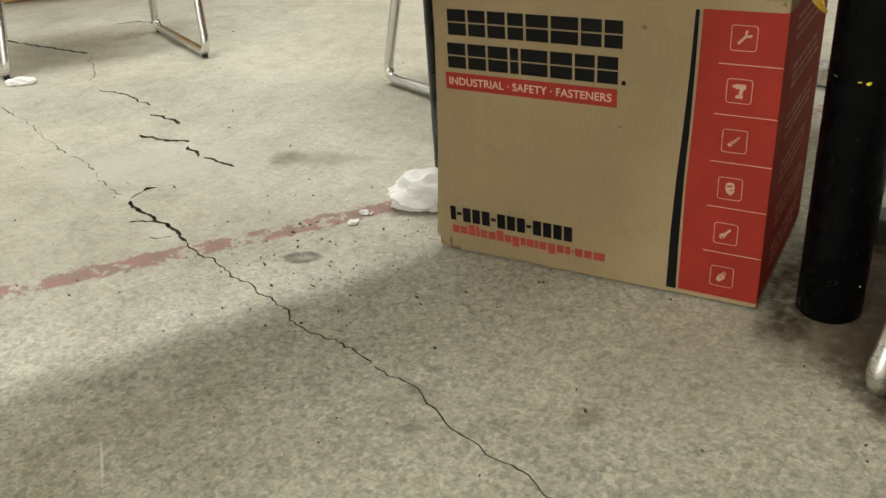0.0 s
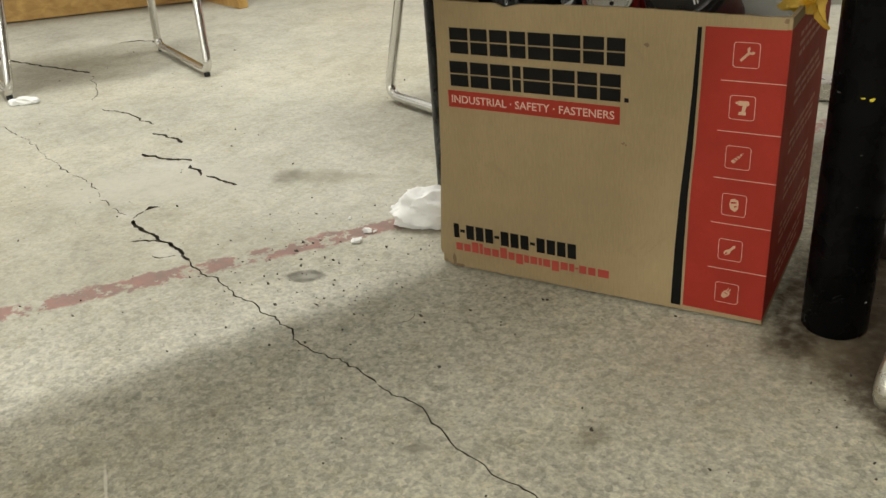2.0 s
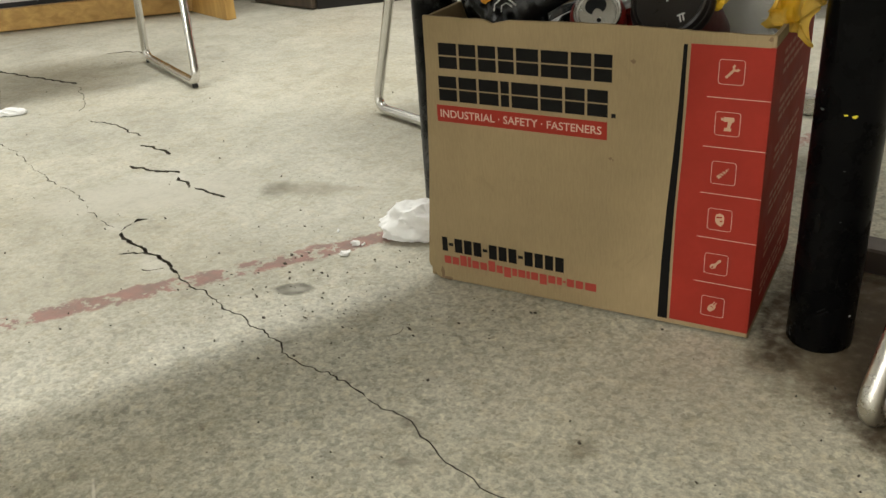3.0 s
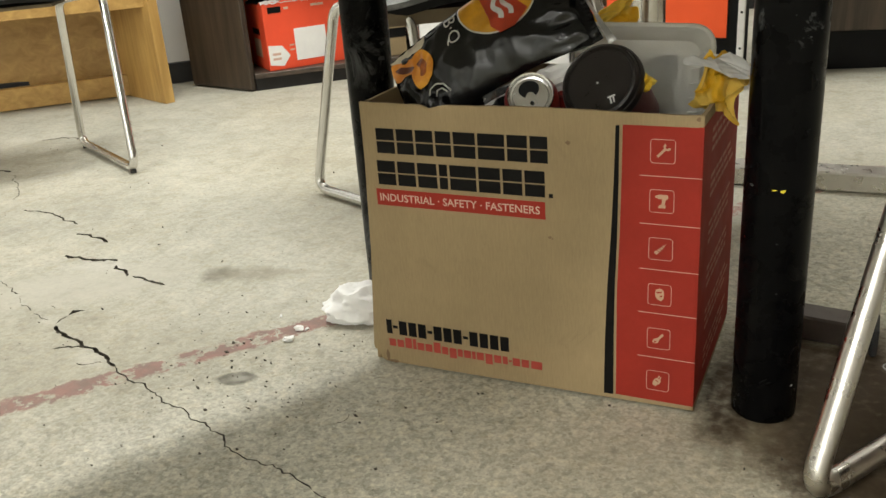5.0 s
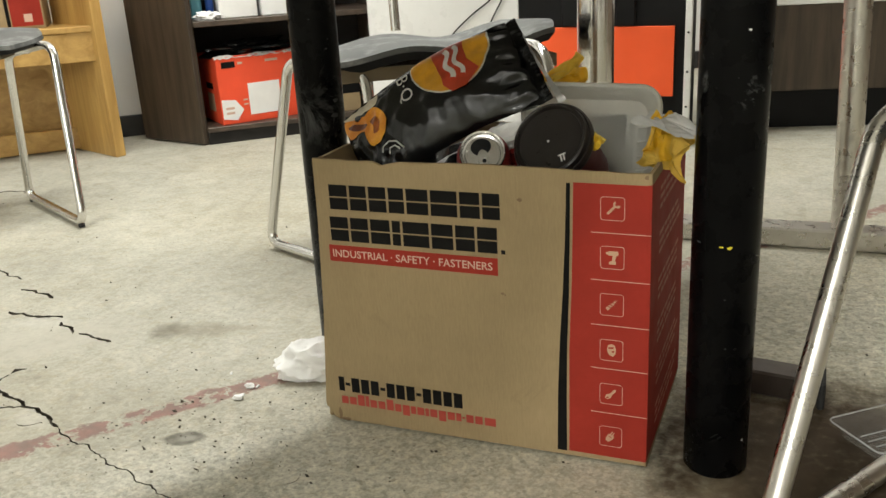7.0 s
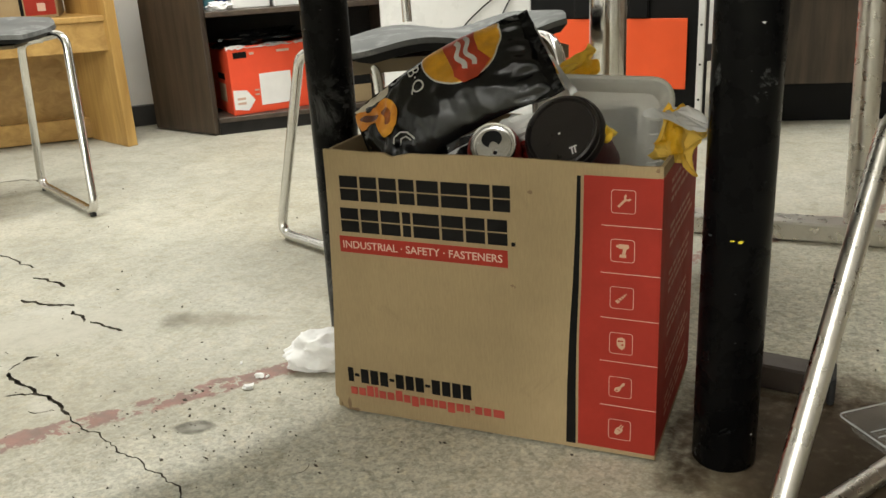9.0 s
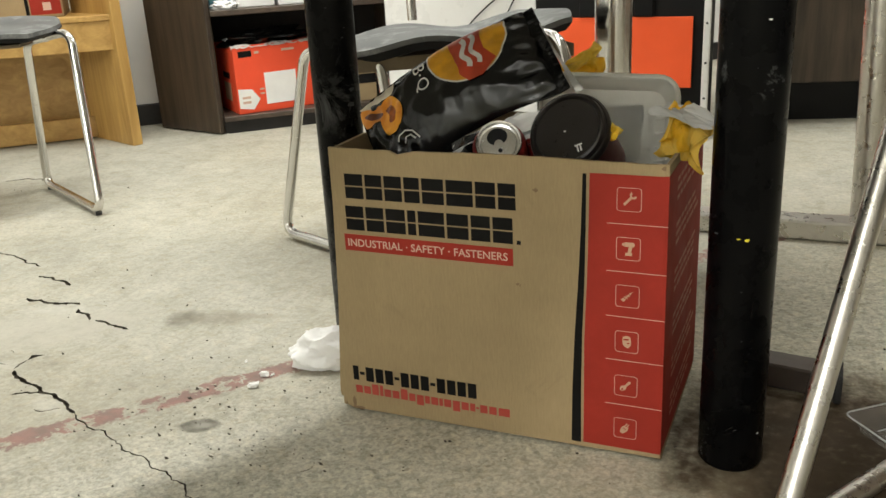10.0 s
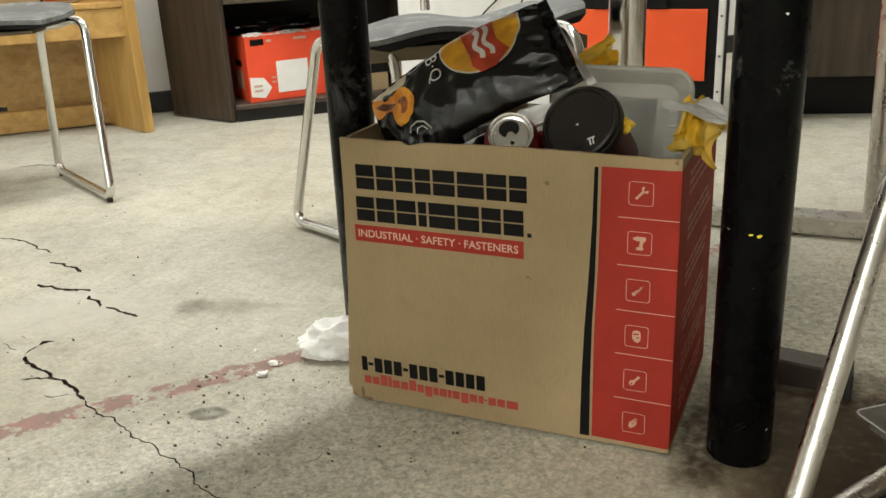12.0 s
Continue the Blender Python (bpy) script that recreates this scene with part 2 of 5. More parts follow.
def chrome(name, colour=(0.74, 0.73, 0.71), rough=0.17):
    n = Nodes(name, rough, 1.0)
    n.base(n.mix(n.ramp(n.noise(60, 5), (0.56, 0.0), (0.8, 0.35)), colour, (0.34, 0.32, 0.29)))
    n.roughness(n.ramp(n.noise(45, 5), (0.3, rough - 0.07), (0.85, rough + 0.12)))
    n.bump(n.noise(240, 3), 0.05, 0.0004)
    return n.m


CHROME = chrome("worn_chrome")
BRUSHED = chrome("dull_chrome", (0.60, 0.58, 0.54), 0.3)


def black_paint(name, where, much):
    """Black enamel with grey scuffs and rubbed spots."""
    n = Nodes(name, 0.28)
    n.p.inputs["Specular IOR Level"].default_value = 0.07
    scuff = n.math("MULTIPLY", n.ramp(n.noise(16, 7, 0.75, 0.8), (where, 0.0), (where + 0.08, 1.0)), n.ramp(n.noise(5, 3), (0.44, 0.0), (0.60, much)))
    n.base(n.mix(scuff, n.ramp(n.noise(12), (0.3, (0.002, 0.002, 0.0022)), (0.7, (0.0045, 0.0045, 0.0047))), (0.12, 0.122, 0.12)))
    n.roughness(n.mix(scuff, n.ramp(n.noise(24, 5), (0.3, 0.20), (0.7, 0.36)), (0.75, 0.75, 0.75)))
    n.bump(n.noise(90, 4), 0.06, 0.0006)
    return n.m


BLACK_PAINT = black_paint("scuffed_black_enamel", 0.60, 0.7)
BLACK_WORN = black_paint("rubbed_black_enamel", 0.50, 0.75)


def worn_plastic():
    n = Nodes("worn_grey_plastic", 0.62)
    w = n.ramp(n.noise(14, 6, 0.7), (0.5, 0.0), (0.62, 1.0))
    n.base(n.mix(w, n.ramp(n.noise(8), (0.3, (0.075, 0.079, 0.079)), (0.7, (0.115, 0.12, 0.116))), (0.19, 0.195, 0.19)))
    n.bump(n.noise(120, 4), 0.12, 0.001)
    return n.m


GREY_PLASTIC = worn_plastic()


# ---------------------------------------------------------------- mesh helpers
def mesh_of(bm, name):
    bmesh.ops.recalc_face_normals(bm, faces=bm.faces)
    me = bpy.data.meshes.new(name)
    bm.to_mesh(me)
    bm.free()
    return me


def part(name, bm, material, parent=None, label="", smooth=False):
    me = mesh_of(bm, name)
    if smooth:
        me.polygons.foreach_set("use_smooth", [True] * len(me.polygons))
        me.set_sharp_from_angle(angle=radians(40))
    me.materials.append(material)
    ob = new(name, me)
    if parent is not None:
        ob.parent = parent
    if label:
        ob["label"] = label
    return ob


def thing(name, label, category, m=None, group="", kind=""):
    ob = new(name)
    ob.empty_display_size = 0.1
    if m is not None:
        ob.matrix_world = m
    return tagged(ob, label, category, group, kind)


def box(lo, hi, bevel=0.0, m=None, seg=1):
    bm = bmesh.new()
    bmesh.ops.create_cube(bm, size=1.0)
    for v in bm.verts:
        v.co = Vector([lo[i] + (v.co[i] + 0.5) * (hi[i] - lo[i]) for i in range(3)])
    if bevel:
        bmesh.ops.bevel(bm, geom=bm.edges[:], offset=bevel, segments=seg, affect="EDGES", profile=0.5)
    if m is not None:
        bmesh.ops.transform(bm, matrix=m, verts=bm.verts)
    return bm


def rounded(points, radius, steps=5):
    """A polyline with its corners rounded."""
    pts = [Vector(p) for p in points]
    out = [pts[0]]
    for a, b, c in zip(pts, pts[1:], pts[2:]):
        bend = radius[len(out) // (steps + 1)] if isinstance(radius, tuple) else radius
        r = min(bend, (a - b).length * 0.45, (c - b).length * 0.45)
        p, q = b + (a - b).normalized() * r, b + (c - b).normalized() * r
        for i in range(steps + 1):
            t = i / steps
            out.append(p * (1 - t) ** 2 + b * 2 * t * (1 - t) + q * t * t)
    out.append(pts[-1])
    return out


def tube(points, radius, sides=14, closed_ends=True, radii=None):
    bm = bmesh.new()
    pts = [Vector(p) for p in points]
    rings, ref = [], None
    for i, p in enumerate(pts):
        d = (pts[min(i + 1, len(pts) - 1)] - pts[max(i - 1, 0)]).normalized()
        if ref is None:
            ref = d.orthogonal().normalized()
        ref = (ref - d * ref.dot(d)).normalized()
        side = d.cross(ref)
        r = radii[i] if radii else radius
        rings.append([bm.verts.new(p + (ref * math.cos(a) + side * math.sin(a)) * r) for a in (2 * math.pi * k / sides for k in range(sides))])
    for a, b in zip(rings, rings[1:]):
        for k in range(sides):
            bm.faces.new((a[k], a[(k + 1) % sides], b[(k + 1) % sides], b[k]))
    if closed_ends:
        bm.faces.new(rings[0])
        bm.faces.new(rings[-1][::-1])
    return bm


def lathe(profile, sides=32, m=None):
    """A turned body from rows of radius and height; a radius of 0 closes it."""
    bm = bmesh.new()
    rings = []
    for r, z in profile:
        if r <= 1e-6:
            rings.append([bm.verts.new((0, 0, z))])
        else:
            rings.append([bm.verts.new((r * math.cos(2 * math.pi * k / sides), r * math.sin(2 * math.pi * k / sides), z)) for k in range(sides)])
    for a, b in zip(rings, rings[1:]):
        for k in range(sides):
            j = (k + 1) % sides
            f = [a[k % len(a)]] + ([a[j]] if len(a) > 1 else []) + ([b[j]] if len(b) > 1 else []) + [b[k % len(b)]]
            bm.faces.new(f)
    if m is not None:
        bmesh.ops.transform(bm, matrix=m, verts=bm.verts)
    return bm


def slab(outline, thick, m=None, up=True):
    """A flat plate of the given outline in x and y, with a thickness in z."""
    bm = bmesh.new()
    lo = [bm.verts.new((x, y, 0)) for x, y in outline]
    hi = [bm.verts.new((x, y, thick)) for x, y in outline]
    bm.faces.new(lo[::-1])
    bm.faces.new(hi)
    for k in range(len(lo)):
        j = (k + 1) % len(lo)
        bm.faces.new((lo[k], lo[j], hi[j], hi[k]))
    if m is not None:
        bmesh.ops.transform(bm, matrix=m, verts=bm.verts)
    return bm


def merge(*bms):
    out = bmesh.new()
    for b in bms:
        me = bpy.data.meshes.new("tmp")
        b.to_mesh(me)
        b.free()
        out.from_mesh(me)
        bpy.data.meshes.remove(me)
    return out


def lettering(name, body, size, m, material, parent, thick=0.0003, shear=0.0, spread=1.0, bold=0.0, label=""):
    cu = bpy.data.curves.new(name, "FONT")
    cu.body, cu.size, cu.extrude, cu.shear, cu.space_character, cu.offset = body, size, thick, shear, spread, bold
    cu.resolution_u = 3
    tmp = new("lettering_tmp", cu)
    me = bpy.data.meshes.new_from_object(tmp.evaluated_get(bpy.context.evaluated_depsgraph_get()))
    bpy.data.objects.remove(tmp)
    bpy.data.curves.remove(cu)
    me.transform(m)
    me.materials.append(material)
    ob = new(name, me)
    ob.parent = parent
    if label:
        ob["label"] = label
    return ob


# ---------------------------------------------------------------- the room
ROOM = pose(0, 0, 0, 0, 0, 43)          # its walls stand at 43 degrees to the carton
X0, X1, Y0, Y1 = -4.2, 2.9, -3.9, 2.32


def crack_outline(points, width, seed, rough=0.0065):
    rnd = random.Random(seed)
    pts = []
    for (ax, ay), (bx, by) in zip(points, points[1:]):
        n = max(2, int(math.hypot(bx - ax, by - ay) / 0.007))
        pts += [(ax + (bx - ax) * i / n, ay + (by - ay) * i / n) for i in range(n)]
    pts.append(points[-1])
    left, right = [], []
    for i, (x, y) in enumerate(pts):
        a, b = pts[max(i - 1, 0)], pts[min(i + 1, len(pts) - 1)]
        dx, dy = b[0] - a[0], b[1] - a[1]
        l = math.hypot(dx, dy) or 1.0
        nx, ny = -dy / l, dx / l
        s = Vector((x * 38 + seed, y * 38, 0.3))
        off = (noise.noise(s) * 1.3 + noise.noise(s * 3.3) * 0.6) * rough if 0 < i < len(pts) - 1 else 0.0
        w = width * (0.08 if i in (0, len(pts) - 1) else 0.45 + 0.9 * abs(noise.noise(s * 1.7)) + rnd.uniform(0, 0.25)) / 2
        left.append((x + nx * (off + w), y + ny * (off + w)))
        right.append((x + nx * (off - w), y + ny * (off - w)))
    return right + left[::-1]


CRACKS = [
    ([(-0.583, -0.025), (-0.569, -0.003)], 0.013),
    ([(-0.5835, -0.0265), (-0.588, -0.042), (-0.579, -0.058)], 0.0045),
    ([(-0.574, -0.061), (-0.556, -0.072), (-0.533, -0.082), (-0.48, -0.096), (-0.433, -0.112), (-0.376, -0.135)], 0.0085),
    ([(-0.376, -0.1355), (-0.314, -0.159), (-0.214, -0.195), (-0.133, -0.223), (-0.058, -0.254), (-0.008, -0.259), (0.055, -0.281)], 0.0038),
    ([(0.056, -0.282), (0.125, -0.301), (0.194, -0.342), (0.236, -0.36), (0.272, -0.37), (0.306, -0.38), (0.33, -0.388), (0.43, -0.44), (0.6, -0.5)], 0.0032),
    ([(-0.515, -0.122), (-0.465, -0.104)], 0.006),
    ([(-0.445, -0.145), (-0.405, -0.132)], 0.003),
    ([(-1.9, 0.61), (-1.726, 0.589), (-1.561, 0.58), (-1.406, 0.571)], 0.012),
    ([(-1.38, 0.55), (-1.255, 0.467), (-1.20, 0.40)], 0.003),
    ([(-1.118, 0.355), (-1.031, 0.351), (-0.912, 0.317)], 0.006),
    ([(-0.871, 0.272), (-0.794, 0.267), (-0.765, 0.25)], 0.0085),
    ([(-0.80, 0.176), (-0.78, 0.169), (-0.672, 0.18)], 0.010),
    ([(-0.66, 0.163), (-0.615, 0.142), (-0.60, 0.128)], 0.0095),
    ([(-0.592, 0.134), (-0.504, 0.119)], 0.0075),
    ([(-1.248, 0.189), (-1.16, 0.165)], 0.004),
    ([(-1.10, 0.148), (-1.03, 0.11)], 0.003),
    ([(-0.912, 0.067), (-0.86, 0.05)], 0.004),
    ([(-0.785, 0.026), (-0.74, 0.012)], 0.004),
    ([(-0.70, -0.02), (-0.66, -0.035)], 0.0028),
    ([(-1.15, 0.162), (-1.105, 0.15)], 0.0016),
    ([(-1.02, 0.106), (-0.92, 0.071)], 0.0016),
    ([(-0.85, 0.047), (-0.79, 0.028)], 0.0018),
    ([(-0.73, 0.005), (-0.705, -0.016)], 0.0018),
    ([(-0.65, -0.038), (-0.60, -0.05)], 0.0026),
    ([(-1.585, 0.832), (-1.546, 0.872), (-1.50, 0.876), (-1.474, 0.862)], 0.008),
]
from mathutils.geometry import delaunay_2d_cdt


def build_floor():
    verts, faces = [], []
    corners = [ROOM @ Vector(c) for c in ((X0 - 0.2, Y0 - 0.2, 0), (X1 + 0.2, Y0 - 0.2, 0), (X1 + 0.2, Y1 + 0.2, 0), (X0 - 0.2, Y1 + 0.2, 0))]
    verts += [Vector((c.x, c.y)) for c in corners]
    faces.append([0, 1, 2, 3])
    for i, (pts, w) in enumerate(CRACKS):
        out = crack_outline(pts, w * (0.9 if w > 0.0045 else 0.66), 100 + i)
        faces.append(list(range(len(verts), len(verts) + len(out))))
        verts += [Vector(p) for p in out]
    vs, _, fs, _, _, orig = delaunay_2d_cdt(verts, [], faces, 0, 1e-6)
    bm = bmesh.new()
    top = [bm.verts.new((v.x, v.y, 0)) for v in vs]
    low = {}
    inside = [any(k > 0 for k in o) for o in orig]
    depth = -0.007
    for f, deep in zip(fs, inside):
        if deep:
            ring = []
            for k in f:
                if k not in low:
                    low[k] = bm.verts.new((vs[k].x, vs[k].y, depth))
                ring.append(low[k])
            bm.faces.new(ring).material_index = 1
        else:
            bm.faces.new([top[k] for k in f])
    # the broken sides of the cracks
    edge_of = {}
    for f, deep in zip(fs, inside):
        for a, b in zip(f, f[1:] + f[:1]):
            edge_of.setdefault(frozenset((a, b)), []).append(deep)
    for e, sides in edge_of.items():
        if len(sides) == 2 and sides[0] != sides[1]:
            a, b = tuple(e)
            bm.faces.new((top[a], top[b], low[b], low[a])).material_index = 1
    bmesh.ops.delete(bm, geom=[v for v in bm.verts if not v.link_faces], context="VERTS")
    ob = part("floor", bm, FLOOR)
    ob.data.materials.append(CRACK_DIRT)
    return tagged(ob, "worn beige concrete floor with a long crack and a faded red line", "floor", kind="structure")


build_floor()


def room_box(name, lo, hi, material, label, category, bevel=0.0):
    ob = part(name, box(lo, hi, bevel), material)
    ob.matrix_world = ROOM.copy()
    return tagged(ob, label, category, kind="structure")


room_box("wall_north", (X0 - 0.12, Y1, 0), (X1 + 0.12, Y1 + 0.12, CEIL), WALL, "white painted wall behind the cupboards", "wall")
room_box("wall_south", (X0 - 0.12, Y0 - 0.12, 0), (X1 + 0.12, Y0, CEIL), WALL, "plain white painted wall", "wall")
room_box("wall_west", (X0 - 0.12, Y0, 0), (X0, Y1, CEIL), WALL, "plain white painted side wall", "wall")
# unseen wall, made dark to lower the light bounced from the right
room_box("wall_east", (X1, Y0, 0), (X1 + 0.12, Y1, CEIL), WALL_DARK, "unseen end wall, brown to cut bounced light", "wall")
room_box("ceiling", (X0, Y0, CEIL), (X1, Y1, CEIL + 0.1), CEILING, "plain white painted ceiling", "ceiling")
room_box("baseboard", (X0, Y1 - 0.012, 0), (X1, Y1, 0.075), BASEBOARD, "black rubber baseboard along the white wall", "baseboard", 0.003)


def glowing(name, strength):
    n = Nodes(name, 0.5)
    n.base((0.9, 0.9, 0.88))
    n.p.inputs["Emission Color"].default_value = (1.0, 0.96, 0.88, 1)
    n.p.inputs["Emission Strength"].default_value = strength
    return n.m


TUBE_GLOW = glowing("fluorescent_tube_glow", 3.0)


def ceiling_fixture(x, y, turn):
    lamp = thing("ceiling_light", "unseen white ceiling fixture with two fluorescent tubes", "ceiling light", pose(x, y, CEIL, 0, 0, turn), "ceiling lights")
    part("housing", merge(box((-0.64, -0.09, -0.05), (0.64, 0.09, 0.0), 0.006)), WHITE_ENAMEL, lamp)
    for s in (-0.045, 0.045):
        part("tube", tube([(-0.6, s, -0.068), (0.6, s, -0.068)], 0.013, 10), TUBE_GLOW, lamp, "glowing fluorescent tube", True)
    return lamp


# an unseen fixture over every lamp, the added fill ones included
for lx, ly, turn, _ in LAMPS:
    ceiling_fixture(lx, ly, turn)


# ---------------------------------------------------------------- the table over the carton
POST_R = 0.037
table = thing("work_table", "large table with thick round scuffed black steel legs", "table", pose(0, 0, 0, 0, 0, 60))
inv = pose(0, 0, 0, 0, 0, 60).inverted()
part("tabletop", box((-1.05, -0.45, 0.715), (0.80, 0.315, 0.745), 0.004), LAMINATE, table, "pale grey laminate tabletop")
for px, py, POST_R in ((0.4955, 0.042, 0.037), (-0.090, 0.188, 0.034), (-0.66, -0.77, 0.037), (-0.14, -1.07, 0.037)):
    q = inv @ Vector((px, py, 0))
    prof = [(0, 0), (POST_R - 0.003, 0), (POST_R, 0.004), (POST_R, 0.705), (POST_R + 0.02, 0.708), (POST_R + 0.02, 0.715), (0, 0.715)]
    leg = part("leg", lathe(prof, 40, Matrix.Translation(q)), BLACK_WORN if px == -0.090 else BLACK_PAINT, table, "scuffed black enamelled round leg", True)
POST_R = 0.037
q = inv @ Vector((0.4955, 0.042, 0))
YELLOW_PAINT = plain("yellow_paint_fleck", (0.75, 0.62, 0.03), 0.5)


def fleck(cx, cy, r, z, bearing, size, seed, material, parent):
    """A small paint fleck bent round a leg."""
    rnd = random.Random(seed)
    bm = bmesh.new()
    ring = []
    k = 9
    for i in range(k):
        a = 2 * math.pi * i / k
        s = size * rnd.uniform(0.45, 1.0)
        u, w = s * math.cos(a), s * 0.55 * math.sin(a)
        b = bearing + u / r
        ring.append(bm.verts.new((cx + (r + 0.0006) * math.cos(b), cy + (r + 0.0006) * math.sin(b), z + w)))
    bm.faces.new(ring)
    return part("paint_fleck", bm, material, parent, "tiny dried paint fleck")


SCUFF_GREY = plain("grey_scuff", (0.04, 0.042, 0.044), 0.7, 0, 0.3, 60)
to_cam = math.atan2(-1.0, 0.08) - radians(60)
fleck(q.x, q.y, POST_R, 0.2905, to_cam + 0.12, 0.0042, 1, YELLOW_PAINT, table)
fleck(q.x, q.y, POST_R, 0.2915, to_cam - 0.12, 0.0026, 2, YELLOW_PAINT, table)
fleck(q.x, q.y, POST_R, 0.52, to_cam + 0.35, 0.003, 3, WHITE_PAPER, table)
fleck(q.x, q.y, POST_R, 0.05, to_cam + 0.9, 0.0028, 4, WHITE_PAPER, table)
q2 = inv @ Vector((-0.090, 0.188, 0))
rnd = random.Random(77)
view2 = math.atan2(-1.13, 0.66) - radians(60)
for k in range(9):
    fleck(q2.x, q2.y, 0.034, rnd.uniform(0.33, 0.64), view2 + rnd.gauss(0.45, 0.3), rnd.choice((0.002, 0.003, 0.004, 0.008)) * rnd.uniform(0.7, 1.2), 200 + k, SCUFF_GREY, table)
for k in range(9):
    fleck(q.x, q.y, POST_R, rnd.uniform(0.03, 0.6), to_cam + rnd.uniform(-1.0, 1.0), rnd.choice((0.0012, 0.002, 0.004)), 300 + k, SCUFF_GREY, table)


# ---------------------------------------------------------------- the carton
W, D, H, T = 0.42, 0.262, 0.371, 0.0045
carton = thing("cardboard_box", "open brown cardboard box with red and black print, full of litter", "cardboard box")


def wavy_panel(length, height, thick, seed, bite=None, foot=()):
    """A standing board in x and z with an uneven cut top edge."""
    rnd = random.Random(seed)
    n = 40
    top = []
    for i in range(n + 1):
        x = length * i / n
        z = height + 0.0012 * math.sin(x * 21 + seed) + rnd.uniform(-0.0004, 0.0004)
        if bite and abs(x - bite[0]) < bite[1]:
            z -= bite[2] * (1 - abs(x - bite[0]) / bite[1])
        top.append((x, z))
    out = [*(foot or ((0, 0.004), (0.003, 0.001))), (length - 0.004, 0.006), (length, 0.010)] + top[::-1]
    bm = slab(out, thick)
    bmesh.ops.transform(bm, matrix=Matrix.Rotation(radians(90), 4, "X"), verts=bm.verts)
    return bm


# the lower corner away from the post is pushed out and crushed
LEAN = 0.0175
bm = wavy_panel(W, H, T, 3, (0.098, 0.012, 0.006), ((-0.0005, 0.30), (-0.006, 0.17), (-LEAN, 0.026), (-0.0165, 0.020), (-0.010, 0.017), (-0.0065, 0.006), (0.001, 0.0025)))
bmesh.ops.transform(bm, matrix=Matrix.Translation((0, T, 0)), verts=bm.verts)
part("front_panel", bm, CARD, carton)
bm = wavy_panel(W, H - 0.004, T, 5)
bmesh.ops.transform(bm, matrix=Matrix.Translation((0, D, 0)), verts=bm.verts)
part("back_panel", bm, CARD_IN, carton)
for name, x, seed in (("side_panel", 0.0, 7), ("side_panel", W - T, 8)):
    bm = wavy_panel(D - 2 * T, H - 0.003, T, seed)
    bmesh.ops.transform(bm, matrix=Matrix.Translation((x, T, 0)) @ Matrix.Rotation(radians(90), 4, "Z") @ Matrix.Translation((0, 0, 0)), verts=bm.verts)
    for v in bm.verts:
        if x == 0.0:
            v.co.x -= LEAN * (1 - v.co.z / H) - 0.001
    part(name, bm, CARD, carton)
part("corner_fold", tube([(W - 0.0026, 0.0026, 0.358), (W - 0.0026, 0.0026, H - 0.001)], 0.0032, 12), CARD, carton, "", True)
part("bottom_panel", box((0.016, 0.014, 0.0), (W - 0.016, D - 0.014, 0.008), 0.002), CARD_IN, carton)


# chairs, cupboards and the rest follow
PAN = plain("tan_fibre_board", (0.15, 0.115, 0.068), 0.75)


